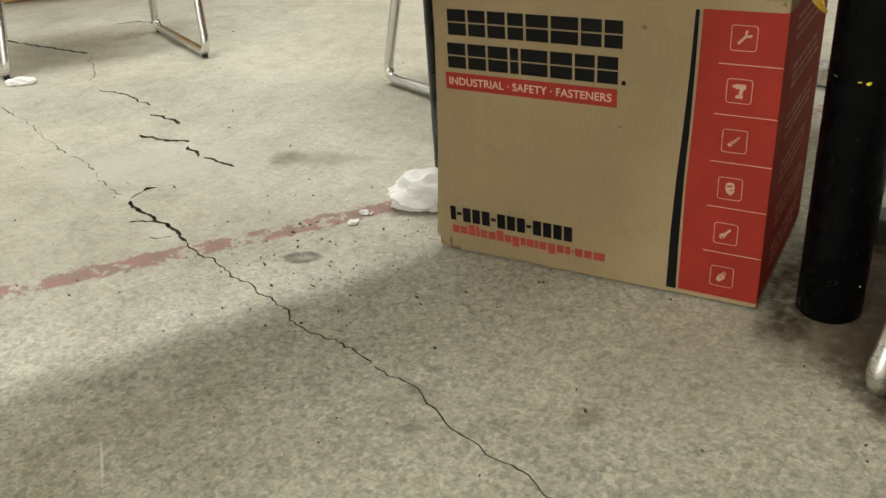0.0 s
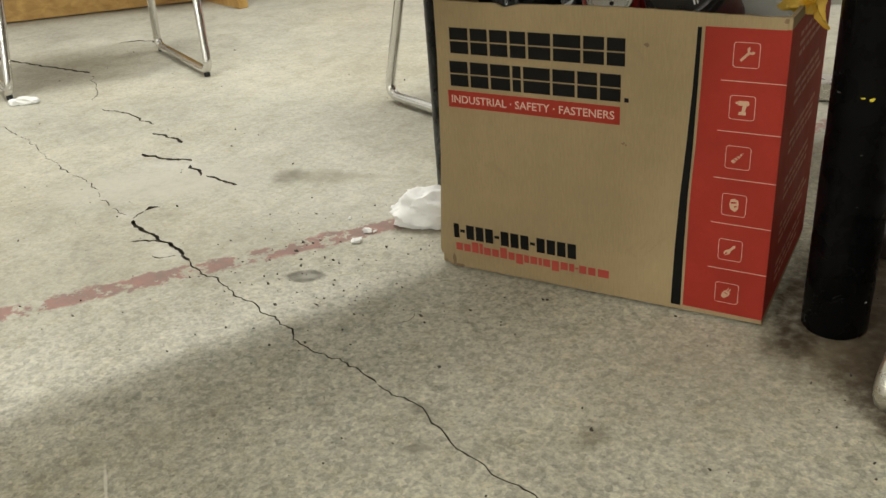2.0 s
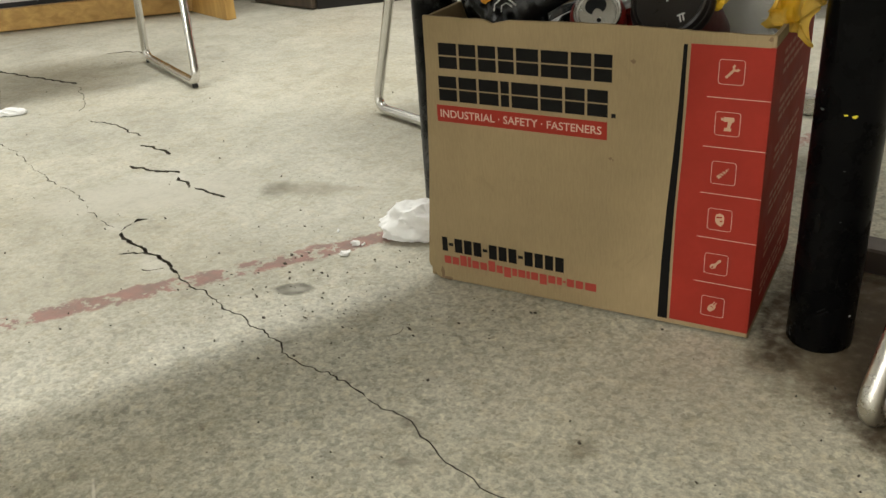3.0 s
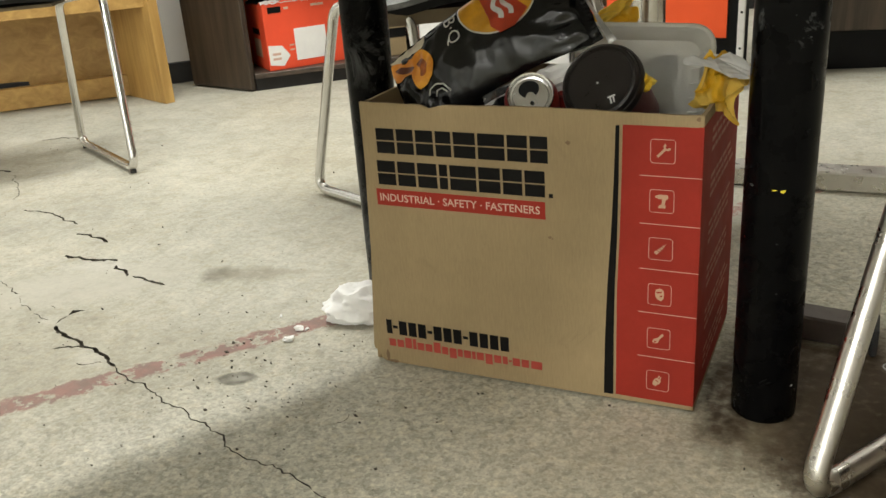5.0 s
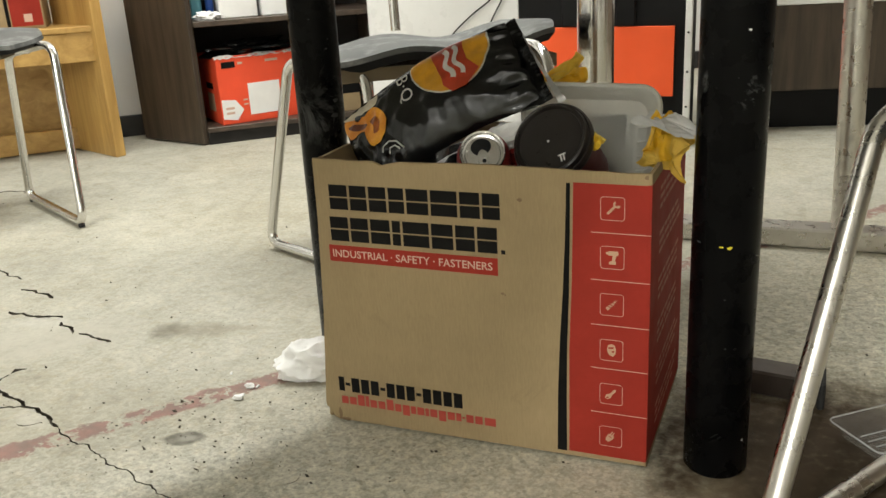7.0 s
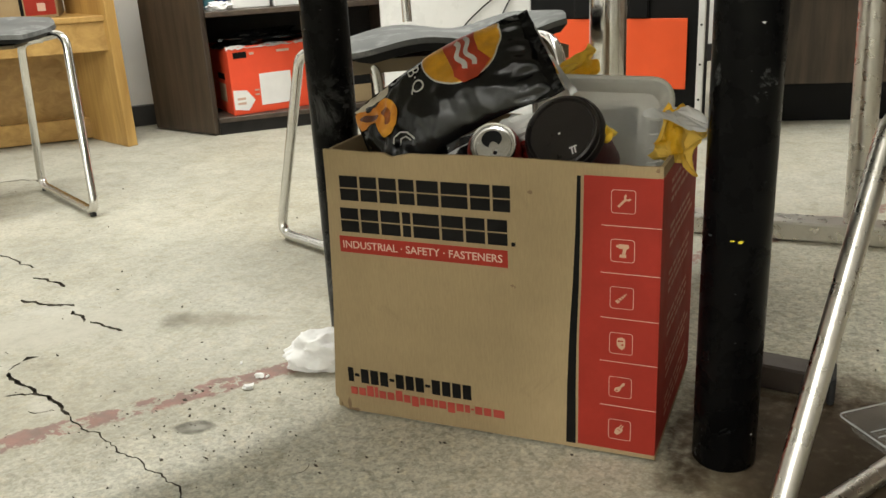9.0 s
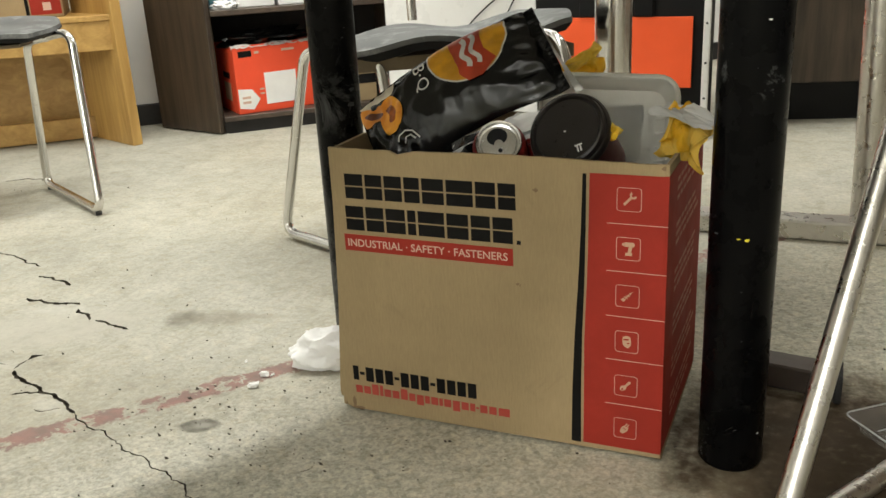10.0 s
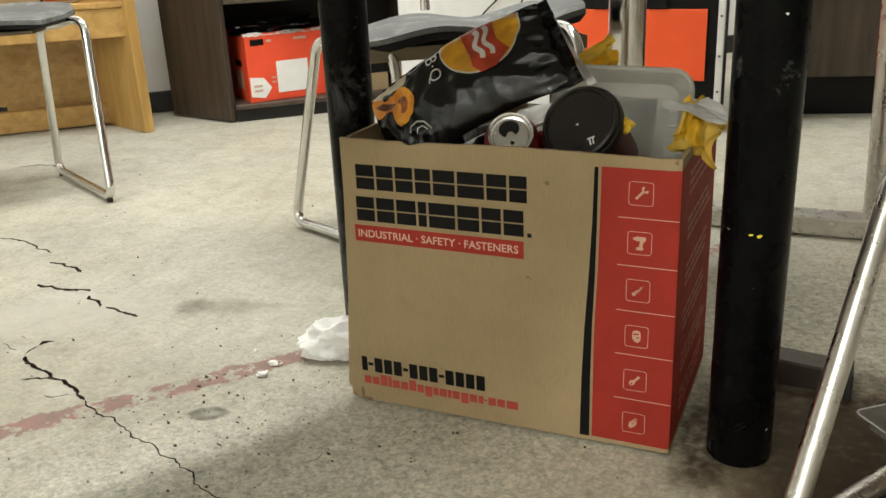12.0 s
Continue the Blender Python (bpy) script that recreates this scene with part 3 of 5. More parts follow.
def sled_chair(feet, tops, seat_poly, label, group, tube_r=0.0105, caps=True, seat_z=0.452, wave=0.0, shell=0.034, pan_low=0.045, pan_size=0.8, metal=CHROME):
    """A stacking chair on two bent tube runners. feet and tops: four places each, side one front and rear, side two front and rear."""
    chair = thing("chair", label, "chair", Matrix.Translation((feet[0][0], feet[0][1], 0)), group)
    o = Vector((feet[0][0], feet[0][1], 0))
    zf = tube_r + 0.004
    cx = sum(t[0] for t in tops) / 4
    cy = sum(t[1] for t in tops) / 4
    for s in (0, 2):
        f, r = Vector((*feet[s], zf)), Vector((*feet[s + 1], zf))
        tf, tr = Vector(tops[s]), Vector(tops[s + 1])
        inner = Vector((cx, cy, 0))
        pts = [tf + (tr - tf) * 0.6, tf, f, r, tr, tr + (tf - tr) * 0.35]
        pts = [p - o for p in rounded(pts, (0.085, 0.040, 0.040, 0.06), 8)]
        part("runner", tube(pts, tube_r, 14), metal, chair, "bent chrome tube leg and runner", True)
        for g in (f, r) if caps else ():
            d = (f - r).normalized() * (0.02 if g is r else -0.02)
            foot = tube([(g + d - o) + Vector((-0.0, 0, -zf + 0.001)), (g + d - o) + Vector((0, 0, -0.002))], 0.0075, 10)
            part("foot_cap", foot, RUBBER, chair, "black rubber foot")
    # cross tube under the seat
    a = (Vector(tops[0]) + Vector(tops[1])) / 2 - o
    b = (Vector(tops[2]) + Vector(tops[3])) / 2 - o
    part("cross_bar", tube([a + Vector((0, 0, -0.004)), b + Vector((0, 0, -0.004))], 0.009, 10), CHROME, chair, "", True)
    # moulded seat
    poly = [Vector((x - o.x, y - o.y, 0)) for x, y in seat_poly]
    n = 18

    def at(i, j, grow):
            u, v = i / n, j / n
            # a rounded square, so that the corners are soft
            su, sv = 2 * u - 1, 2 * v - 1
            eu = su * math.sqrt(max(0.0, 1 - 0.26 * sv * sv))
            ev = sv * math.sqrt(max(0.0, 1 - 0.26 * su * su))
            uu, vv = (eu * grow + 1) / 2, (ev * grow + 1) / 2
            p = (poly[0] * (1 - uu) + poly[1] * uu) * (1 - vv) + (poly[3] * (1 - uu) + poly[2] * uu) * vv
            edge = max(abs(su), abs(sv))
            z = seat_z + 0.016 * edge ** 2 - 0.010 * max(0, edge - 0.72) / 0.28 - 0.026 * max(0.0, -sv - 0.35) ** 1.5 + 0.012 * max(0.0, su) ** 2 - 0.006 * max(0.0, -su) - 0.022 * v - wave * math.sin(1.5 * math.pi * su)
            return Vector((p.x, p.y, z))

    def sheet(levels):
        """A closed moulded sheet between rows of drop and spread."""
        bm = bmesh.new()
        top, low = [[[bm.verts.new(at(i, j, grow) - Vector((0, 0, drop))) for i in range(n + 1)] for j in range(n + 1)] for drop, grow in levels]
        for g in (top, low):
            for j in range(n):
                for i in range(n):
                    bm.faces.new((g[j][i], g[j][i + 1], g[j + 1][i + 1], g[j + 1][i]))
        for i in range(n):
            for a, b in (((0, i), (0, i + 1)), ((n, i), (n, i + 1)), ((i, 0), (i + 1, 0)), ((i, n), (i + 1, n))):
                bm.faces.new((top[a[0]][a[1]], top[b[0]][b[1]], low[b[0]][b[1]], low[a[0]][a[1]]))
        return bm

    part("seat", sheet(((0.0, 1.06), (0.010, 1.065))), GREY_PLASTIC, chair, "worn grey moulded plastic seat", True)
    part("seat_shell", sheet(((0.011, 1.07), (shell, 1.02))), BLACK_DEEP, chair, "black underside of the seat", True)
    mid = sum(poly, Vector()) / 4
    pan = [((p - mid) * pan_size + mid) for p in poly]
    part("seat_pan", slab([(p.x, p.y) for p in pan], pan_low - 0.037, Matrix.Translation((0, 0, seat_z - pan_low))), PAN, chair, "tan board under the seat")
    return chair, o


def backrest(chair, o, a, b, lean, seat_z=0.43):
    """Two tubes up from the seat's rear edge and the moulded back that they carry."""
    a, b, lean = Vector((*a, 0)) - o, Vector((*b, 0)) - o, Vector((*lean, 0))
    up = Vector((0, 0, 1))
    for p in (a, b):
        part("back_tube", tube([p + up * seat_z, p + up * 0.62 + lean * 0.03, p + up * 0.80 + lean * 0.09], 0.0105, 14), CHROME, chair, "chrome tube of the backrest", True)
    bm = bmesh.new()
    wide = (b - a) * 1.5
    mid = (a + b) / 2
    g = []
    for j in range(9):
        row = []
        for i in range(13):
            u, v = i / 12 - 0.5, j / 8
            s = 1 - 0.25 * (2 * v - 1) ** 4
            row.append(bm.verts.new(mid + wide * u * s + up * (0.63 + 0.20 * v) + lean * (0.028 + 0.07 * v - 0.10 * u * u + 0.012)))
        g.append(row)
    for j in range(8):
        for i in range(12):
            bm.faces.new((g[j][i], g[j][i + 1], g[j + 1][i + 1], g[j + 1][i]))
    bmesh.ops.solidify(bm, geom=bm.faces[:], thickness=0.008)
    part("backrest", bm, GREY_PLASTIC, chair, "worn grey moulded plastic back", True)


chair_l, ol = sled_chair(
    [(-1.038, 0.631), (-1.392, 0.806), (-1.40, 0.327), (-1.76, 0.505)],
    [(-1.135, 0.735, 0.432), (-1.285, 0.735, 0.405), (-1.46, 0.45, 0.432), (-1.62, 0.47, 0.405)],
    [(-1.130, 0.622), (-1.270, 0.862), (-1.64, 0.60), (-1.46, 0.32)],
    "worn grey chair on chrome tube runners beside a wooden desk", "grey sled chairs", shell=0.020)
chair_m, om = sled_chair(
    [(-0.13, 0.47), (-0.497, 0.612), (0.135, 0.63), (-0.14, 0.91)],
    [(-0.225, 0.592, 0.398), (-0.405, 0.615, 0.402), (0.118, 0.675, 0.426), (-0.11, 0.90, 0.40)],
    [(-0.275, 0.53), (0.12, 0.79), (-0.09, 1.06), (-0.46, 0.80)],
    "grey plastic chair on chrome runners behind the box", "grey sled chairs", 0.0105, False, 0.431, 0.0095, 0.026, 0.062, 0.93)
chair_r, orr = sled_chair(
    [(0.560, -0.135), (0.80, 0.25), (0.98, -0.36), (1.2, -0.02)],
    [(0.642, 0.105, 0.425), (0.78, 0.22, 0.43), (0.98, -0.1, 0.43), (1.1, 0.02, 0.43)],
    [(0.62, 0.06), (1.0, -0.2), (1.26, 0.1), (0.88, 0.36)],
    "grey chair with dull chrome tube runners standing by the table", "grey sled chairs", 0.0125, False, metal=BRUSHED)


backrest(chair_m, om, (-0.295, 0.895), (-0.455, 0.79), (-0.55, 0.83))
backrest(chair_l, ol, (-1.60, 0.53), (-1.50, 0.40), (-0.8, 0.6))
backrest(chair_r, orr, (1.08, -0.09), (1.20, 0.05), (0.8, -0.6))

# ---------------------------------------------------------------- along the far wall
def upright(p, q, thick, z0, z1, bevel=0.002):
    """A standing board whose visible face runs from p to q on plan; thick is to the left of that way."""
    p, q = Vector((*p, 0)), Vector((*q, 0))
    l, a = (q - p).length, math.atan2(q.y - p.y, q.x - p.x)
    return box((0, 0, z0), (l, thick, z1), bevel, Matrix.Translation(p) @ Matrix.Rotation(a, 4, "Z"))


desk = thing("wooden_desk", "honey-coloured oak desk with a deep apron and kick board", "desk")
part("side_panel", upright((-1.497, 1.314), (-1.75, 1.405), 0.035, 0, 0.80), OAK_V, desk)
part("apron", upright((-2.35, 0.60), (-1.515, 1.302), 0.022, 0.309, 0.40), OAK, desk)
part("shelf_board", upright((-2.37, 0.595), (-1.515, 1.294), 0.34, 0.40, 0.418), OAK, desk)
part("back_panel", upright((-2.38, 0.985), (-1.72, 1.50), 0.015, 0.05, 0.40), OAK, desk)
part("kick_board", upright((-2.5, 0.665), (-1.69, 1.40), 0.03, 0.004, 0.075), OAK, desk)

# black plinth board; on the back panel it paints in the interior's shade
DARK_BOARD = plain("black_board_and_shade", (0.012, 0.010, 0.009), 0.7, 0, 0.3, 9)
cup = thing("bookcase", "dark walnut laminate cupboard with an open door and cartons inside", "bookcase")
C = Vector((-1.304, 1.474, 0))
CM = Matrix.Translation(C) @ Matrix.Rotation(radians(41.5), 4, "Z")
CW, CD = 0.66, 0.34
part("door", upright((-1.601, 1.535), (-1.304, 1.474), 0.018, 0.006, 0.85), DARK_WOOD, cup, "open dark walnut door")
for name, lo, hi, mat in (
        ("side_panel", (0.0, 0.02, 0), (0.018, CD, 0.85), DARK_WOOD), ("side_panel", (CW - 0.018, 0.0, 0), (CW, CD, 0.85), DARK_WOOD),
        ("shelf", (0.018, 0.0, 0.386), (CW - 0.018, CD - 0.01, 0.403), DARK_WOOD_H), ("base_shelf", (0.018, 0.0, 0.042), (CW - 0.018, CD - 0.01, 0.058), DARK_WOOD_H),
        ("plinth", (0.018, 0.012, 0.0), (CW - 0.018, 0.03, 0.042), DARK_BOARD), ("back_panel", (0.018, CD - 0.01, 0.0), (CW - 0.018, CD, 0.85), DARK_BOARD),
        ("top_board", (0.0, 0.0, 0.85), (CW, CD, 0.87), DARK_WOOD_H)):
    part(name, box(lo, hi, 0.0015, CM), mat, cup)

bc = thing("black_cabinet", "black cabinet with a fluorescent orange board on its front", "cabinet")
part("body", box((-0.267, 1.70, 0.0), (0.224, 1.93, 0.9), 0.004), BLACK_DEEP, bc)
part("front_board", box((-0.238, 1.690, 0.149), (0.195, 1.697, 0.348), 0.001), ORANGE, bc, "fluorescent orange board")
part("edge_strip", box((0.224, 1.688, 0.0), (0.243, 1.705, 0.9), 0.002), WHITE_ENAMEL, bc, "white edge strip")
for x in (-0.13, 0.03):
    part("rail", box((x, 1.684, 0.35), (x + 0.055, 1.70, 0.9), 0.003), BLACK_DEEP, bc, "black upright rail")
for z in (0.33, 0.22, 0.12, 0.45):
    part("screw", lathe([(0, 0), (0.0035, 0), (0.0025, 0.002), (0, 0.0025)], 10, Matrix.Translation((0.2335, 1.688, z)) @ Matrix.Rotation(radians(90), 4, "X")), RUBBER, bc)

dd = thing("dark_desk", "dark walnut desk panel with a white top over a dark gap", "desk")
DM = Matrix.Translation((0.45, 1.95, 0)) @ Matrix.Rotation(radians(15), 4, "Z")
part("front_panel", box((-0.13, 0.0, 0.122), (1.25, 0.02, 0.375), 0.002, DM), DARK_WOOD, dd)
part("top", box((-0.15, -0.01, 0.375), (1.3, 0.5, 0.40), 0.003, DM), WHITE_ENAMEL, dd, "white laminate top")
# black block standing in for the shade under the panel
part("plinth", box((-0.12, 0.05, 0.0), (1.2, 0.45, 0.122), 0.0, DM), BLACK_DEEP, dd, "black block for the shaded gap below")

ct = thing("chrome_stand", "dull chrome stand with round columns on a flat foot bar", "table")
part("column", tube([(0.14, 0.95, 0), (0.14, 0.95, 0.69)], 0.0385, 32), CHROME, ct, "shiny chrome column", True)
part("column", tube([(0.649, 0.892, 0), (0.629, 0.892, 0.69)], 0.0245, 28), BRUSHED, ct, "dull steel column", True)
part("foot_bar", box((0.05, 0.862, 0.0), (1.1, 0.922, 0.040), 0.004), BRUSHED, ct)
part("top_rail", box((0.02, 0.86, 0.69), (1.1, 0.99, 0.705), 0.004), STEEL, ct)

fb = thing("floor_bar", "brown steel bar lying on the floor with a black end cap", "steel bar")
part("bar", upright((0.44, 0.243), (0.612, 0.219), 0.045, 0.0, 0.036, 0.003), STEEL, fb)
part("end_cap", box((0.608, 0.207, 0.0), (0.618, 0.262, 0.041), 0.003), RUBBER, fb, "black rubber end cap")

wc = thing("white_cabinet", "plain white enamelled metal cabinet against the wall", "cabinet")
part("body", box((-0.80, 1.75, 0.02), (-0.278, 2.08, 0.95), 0.006), WHITE_ENAMEL, wc)
part("plinth", box((-0.79, 1.77, 0.0), (-0.288, 2.07, 0.02)), BLACK_DEEP, wc)


# ---------------------------------------------------------------- print on the carton
FACE = Matrix.Translation((0, -0.0002, 0)) @ Matrix.Rotation(radians(90), 4, "X")
INK = 0.0004


def bars(rects, lift=0.0, thick=INK):
    """Flat printed bars on the carton's front, from rows of x0, z0, x1, z1."""
    return merge(*[box((x0, z0, lift), (x1, z1, lift + thick), 0, FACE) for x0, z0, x1, z1 in rects])


red_edge = [(0.326, 0.012), (0.3265, 0.06), (0.327, 0.148), (0.3285, 0.19), (0.330, 0.222), (0.3318, 0.29), (0.333, 0.357)]
part("red_print", slab([(W + 0.0002, 0.357), *red_edge[::-1], (W + 0.0002, 0.012)], INK, FACE), PRINT_RED, carton, "red printed panel")
part("red_print", box((W + 0.0002, 0.0, 0.013), (W + 0.0006, D - 0.002, 0.357)), PRINT_RED, carton, "red printed panel")
part("corner_print", tube([(W - 0.0026, 0.0026, 0.014), (W - 0.0026, 0.0026, 0.3575)], 0.0034, 12), PRINT_RED, carton, "rounded red printed fold", True)
stripe = [(0.311, 0.011), (0.3125, 0.09), (0.3155, 0.16), (0.3195, 0.221), (0.323, 0.29), (0.325, 0.356),
          (0.3292, 0.356), (0.3285, 0.29), (0.327, 0.222), (0.3245, 0.16), (0.3232, 0.09), (0.323, 0.011)]
part("black_stripe", slab(stripe, INK, FACE), PRINT_BLACK, carton, "curved black printed stripe")


def block_row(widths, x0, x1, z0, z1):
    """A row of plain paired bars of uneven width."""
    rects, scale, x, h = [], (x1 - x0) / sum(widths), x0, z1 - z0
    for w in widths:
        a, b = x + 0.0017, x + w * scale - 0.0017
        x += w * scale
        rects += [(a, z0, b, z0 + h * 0.47), (a, z0 + h * 0.53, b, z1)]
    return bars(rects)


tagged(part("brand_mark", block_row((115, 106, 108, 96, 128, 150, 114, 100), 0.018, 0.247, 0.3065, 0.3385), PRINT_BLACK, carton, "heavy black block mark"), kind="stuff")
tagged(part("brand_mark", block_row((112, 109, 116, 56, 148, 122, 108, 110), 0.0155, 0.2425, 0.2645, 0.2965), PRINT_BLACK, carton, "heavy black block mark"), kind="stuff")
tagged(part("brand_mark", bars([(0.2455, 0.2645, 0.2505, 0.2695)]), PRINT_BLACK, carton), kind="stuff")
part("slogan_bar", bars([(0.0125, 0.2365, 0.2405, 0.2585)]), PRINT_RED, carton, "red printed bar")


def fitted(name, body, x0, z0, width, cap, material, parent, lift, bold=0.0):
    ob = lettering(name, body, 1.0, Matrix.Identity(4), material, parent, 0.0, 0.0, 1.0, bold)
    co = np.empty(len(ob.data.vertices) * 3)
    ob.data.vertices.foreach_get("co", co)
    co = co.reshape(-1, 3)
    lo, hi = co.min(0), co.max(0)
    out = np.empty_like(co)
    out[:, 0] = x0 + (co[:, 0] - lo[0]) / (hi[0] - lo[0]) * width
    out[:, 2] = z0 + (co[:, 1] - lo[1]) / (hi[1] - lo[1]) * cap
    out[:, 1] = -lift
    ob.data.vertices.foreach_set("co", out.ravel())
    ob.data.update()
    return ob


PRINT_PALE = plain("pale_print", (0.62, 0.42, 0.33), 0.65, 0, 0.08, 20)
fitted("slogan", "INDUSTRIAL · SAFETY · FASTENERS", 0.0175, 0.2425, 0.2165, 0.0102, PRINT_PALE, carton, 0.0009, 0.012)
# the telephone number and the web address as bars of their size
rnd = random.Random(4)


def bar_line(x0, x1, z0, z1, widths, tall=None, drop=None):
    total, x, rects = sum(abs(w) for w in widths), x0, []
    for i, w in enumerate(widths):
        step = (x1 - x0) * abs(w) / total
        a, b = z0, z1
        if w < 0:
            a, b = z0 + (z1 - z0) * 0.42, z0 + (z1 - z0) * 0.62
        if tall and i in tall:
            b = z1 + (z1 - z0) * 0.42
        if drop and i in drop:
            a = z0 - (z1 - z0) * 0.36
        rects.append((x + step * 0.10, a, x + step * 0.90, b))
        x += step
    return bars(rects)


tagged(part("number_line", bar_line(0.005, 0.187, 0.0475, 0.0685, [0.7, -0.6, 1, 1, 1, -0.6, 1, 1, 1, -0.6, 1, 1, 1, 1]), PRINT_BLACK, carton, "row of black printed bars"), kind="stuff")
tagged(part("address_line", bar_line(0.007, 0.232, 0.0285, 0.0395, [1, 1, 1, .5, 1, 1, 1, .9, 1, .7, 1, .5, 1, 1, 1, .7, -.4, 1, 1, 1.5], (2, 3, 6), (8, 13)), PRINT_URL, carton, "row of red printed bars"), kind="stuff")


def ring_rect(cx, cz, half, r, t):
    """A thin rounded square outline."""
    def corner_pts(h, rad):
        out = []
        for sx, sz, a0 in ((1, 1, 0), (-1, 1, 90), (-1, -1, 180), (1, -1, 270)):
            for k in range(5):
                a = radians(a0 + 22.5 * k)
                out.append((cx + sx * (h - rad) + rad * math.cos(a), cz + sz * (h - rad) + rad * math.sin(a)))
        return out
    o, i = corner_pts(half, r), corner_pts(half - t, r - t)
    bm = bmesh.new()
    vo = [bm.verts.new((x, -0.0010, z)) for x, z in o]
    vi = [bm.verts.new((x, -0.0010, z)) for x, z in i]
    for k in range(len(o)):
        j = (k + 1) % len(o)
        bm.faces.new((vo[k], vo[j], vi[j], vi[k]))
    return bm


def poly(points, cx, cz, s, turn=0.0):
    c, n = math.cos(turn), math.sin(turn)
    return slab([(cx + s * (x * c - y * n), cz + s * (x * n + y * c)) for x, y in points], 0.0002, Matrix.Translation((0, -0.0008, 0)) @ Matrix.Rotation(radians(90), 4, "X"))


ICONS = [
    [([(-.16, -1), (.16, -1), (.16, .35), (.5, .6), (.5, 1), (.18, .85), (.18, .62), (-.18, .62), (-.18, .85), (-.5, 1), (-.5, .6), (-.16, .35)], -0.75)],
    [([(-.5, .30), (.75, .30), (.85, .55), (.75, .92), (-.5, .92)], 0), ([(-.85, .48), (-.52, .40), (-.52, .82), (-.85, .74)], 0), ([(.05, .29), (.55, .29), (.35, -.5), (-.05, -.5)], 0), ([(-.45, -.95), (.5, -.95), (.5, -.52), (-.35, -.52)], 0)],
    [([(-.24, -1), (.24, -1), (.24, -.5), (.1, -.4), (.24, -.2), (.1, -.1), (.24, .1), (.1, .2), (.24, .4), (.1, .5), (0, 1), (-.24, .7), (-.1, .4), (-.24, .3), (-.1, .1), (-.24, 0), (-.1, -.2), (-.24, -.3)], -0.8)],
    [([(-.6, .2), (-.5, .75), (0, .95), (.5, .75), (.6, .2), (.55, -.5), (.2, -.95), (-.3, -.7), (-.55, -.3)], 0)],
    [([(-.3, -1), (.1, -1), (.35, -.5), (.15, .05), (.2, .8), (0, 1), (-.2, .8), (-.15, .05), (-.45, -.5)], -0.7)],
    [([(-.35, -.9), (.15, -.95), (.45, -.2), (.4, .3), (.2, .3), (.2, .85), (.05, .85), (.05, .3), (-.1, .3), (-.1, .85), (-.25, .85), (-.25, .3), (-.45, .2), (-.5, -.4)], -0.5)],
]
for k, shapes in enumerate(ICONS):
    cz = 0.329 - 0.0577 * k
    part("icon_frame", ring_rect(0.3775, cz, 0.0137, 0.0035, 0.0006), PRINT_PALE, carton, "thin pale rounded frame")
    part("tool_icon", merge(*[poly(p, 0.3775, cz, 0.0085, t) for p, t in shapes]), PRINT_TAN, carton, "pale printed tool sign")
for k, cuts in ((0, [([(-.14, .95), (.14, .95), (.14, .62), (-.14, .62)], -0.75)]), (2, [([(-.34, -.62 + .42 * j), (.34, -.42 + .42 * j), (.34, -.30 + .42 * j), (-.34, -.50 + .42 * j)], -0.8) for j in range(4)]),
                (3, [([(-.42, .22), (.30, .30), (.30, .52), (-.42, .46)], 0), ([(.05, -.30), (.38, -.22), (.38, -.02), (.05, -.10)], 0)]), (4, [([(-.14, -.86), (.06, -.86), (.10, -.56), (-.16, -.56)], -0.7)]), (5, [([(-.30, -.12), (.22, -.16), (.22, -.04), (-.30, 0)], -0.5)])):
    for p, t in cuts:
        ob = part("icon_slot", poly(p, 0.3775, 0.329 - 0.0577 * k, 0.0085, t), PRINT_RED, carton)
        ob.location.y = -0.0003
tagged(part("divider_line", merge(*[box((0.353, -0.0010, z), (W + 0.0006, -0.0007, z + 0.0007)) for z in (0.300, 0.243, 0.187, 0.131, 0.072)]), PRINT_PALE, carton, "thin pale printed lines"), kind="stuff")
FADED = plain("faded_pale_print", (0.46, 0.17, 0.12), 0.65)
rects = []
for z in (0.325, 0.27, 0.212, 0.155, 0.098, 0.045):
    for r in range(3):
        y0 = 0.055
        while y0 < 0.20:
            l = rnd.uniform(0.012, 0.035)
            rects.append(box((W + 0.0007, y0, z + 0.012 - r * 0.011), (W + 0.0009, y0 + l, z + 0.017 - r * 0.011)))
            y0 += l + 0.006
tagged(part("side_lettering", merge(*rects), FADED, carton, "faint printed bars"), kind="stuff")
SCUFF = plain("board_scuff", (0.20, 0.13, 0.07), 0.85)


def blot(cx, cz, rx, rz, seed):
    r = random.Random(seed)
    return slab([(cx + rx * r.uniform(.5, 1) * math.cos(a), cz + rz * r.uniform(.5, 1) * math.sin(a)) for a in (2 * math.pi * k / 11 for k in range(11))], 0.0002, FACE)


tagged(part("scuff", merge(blot(0.2455, 0.214, 0.003, 0.0022, 1), blot(0.2485, 0.2125, 0.0014, 0.002, 2), blot(0.27, 0.333, 0.004, 0.003, 3), blot(0.004, 0.012, 0.004, 0.011, 4), blot(0.012, 0.004, 0.009, 0.003, 5), blot(0.415, 0.366, 0.004, 0.003, 6)), SCUFF, carton, "small rubbed marks"), kind="stuff")


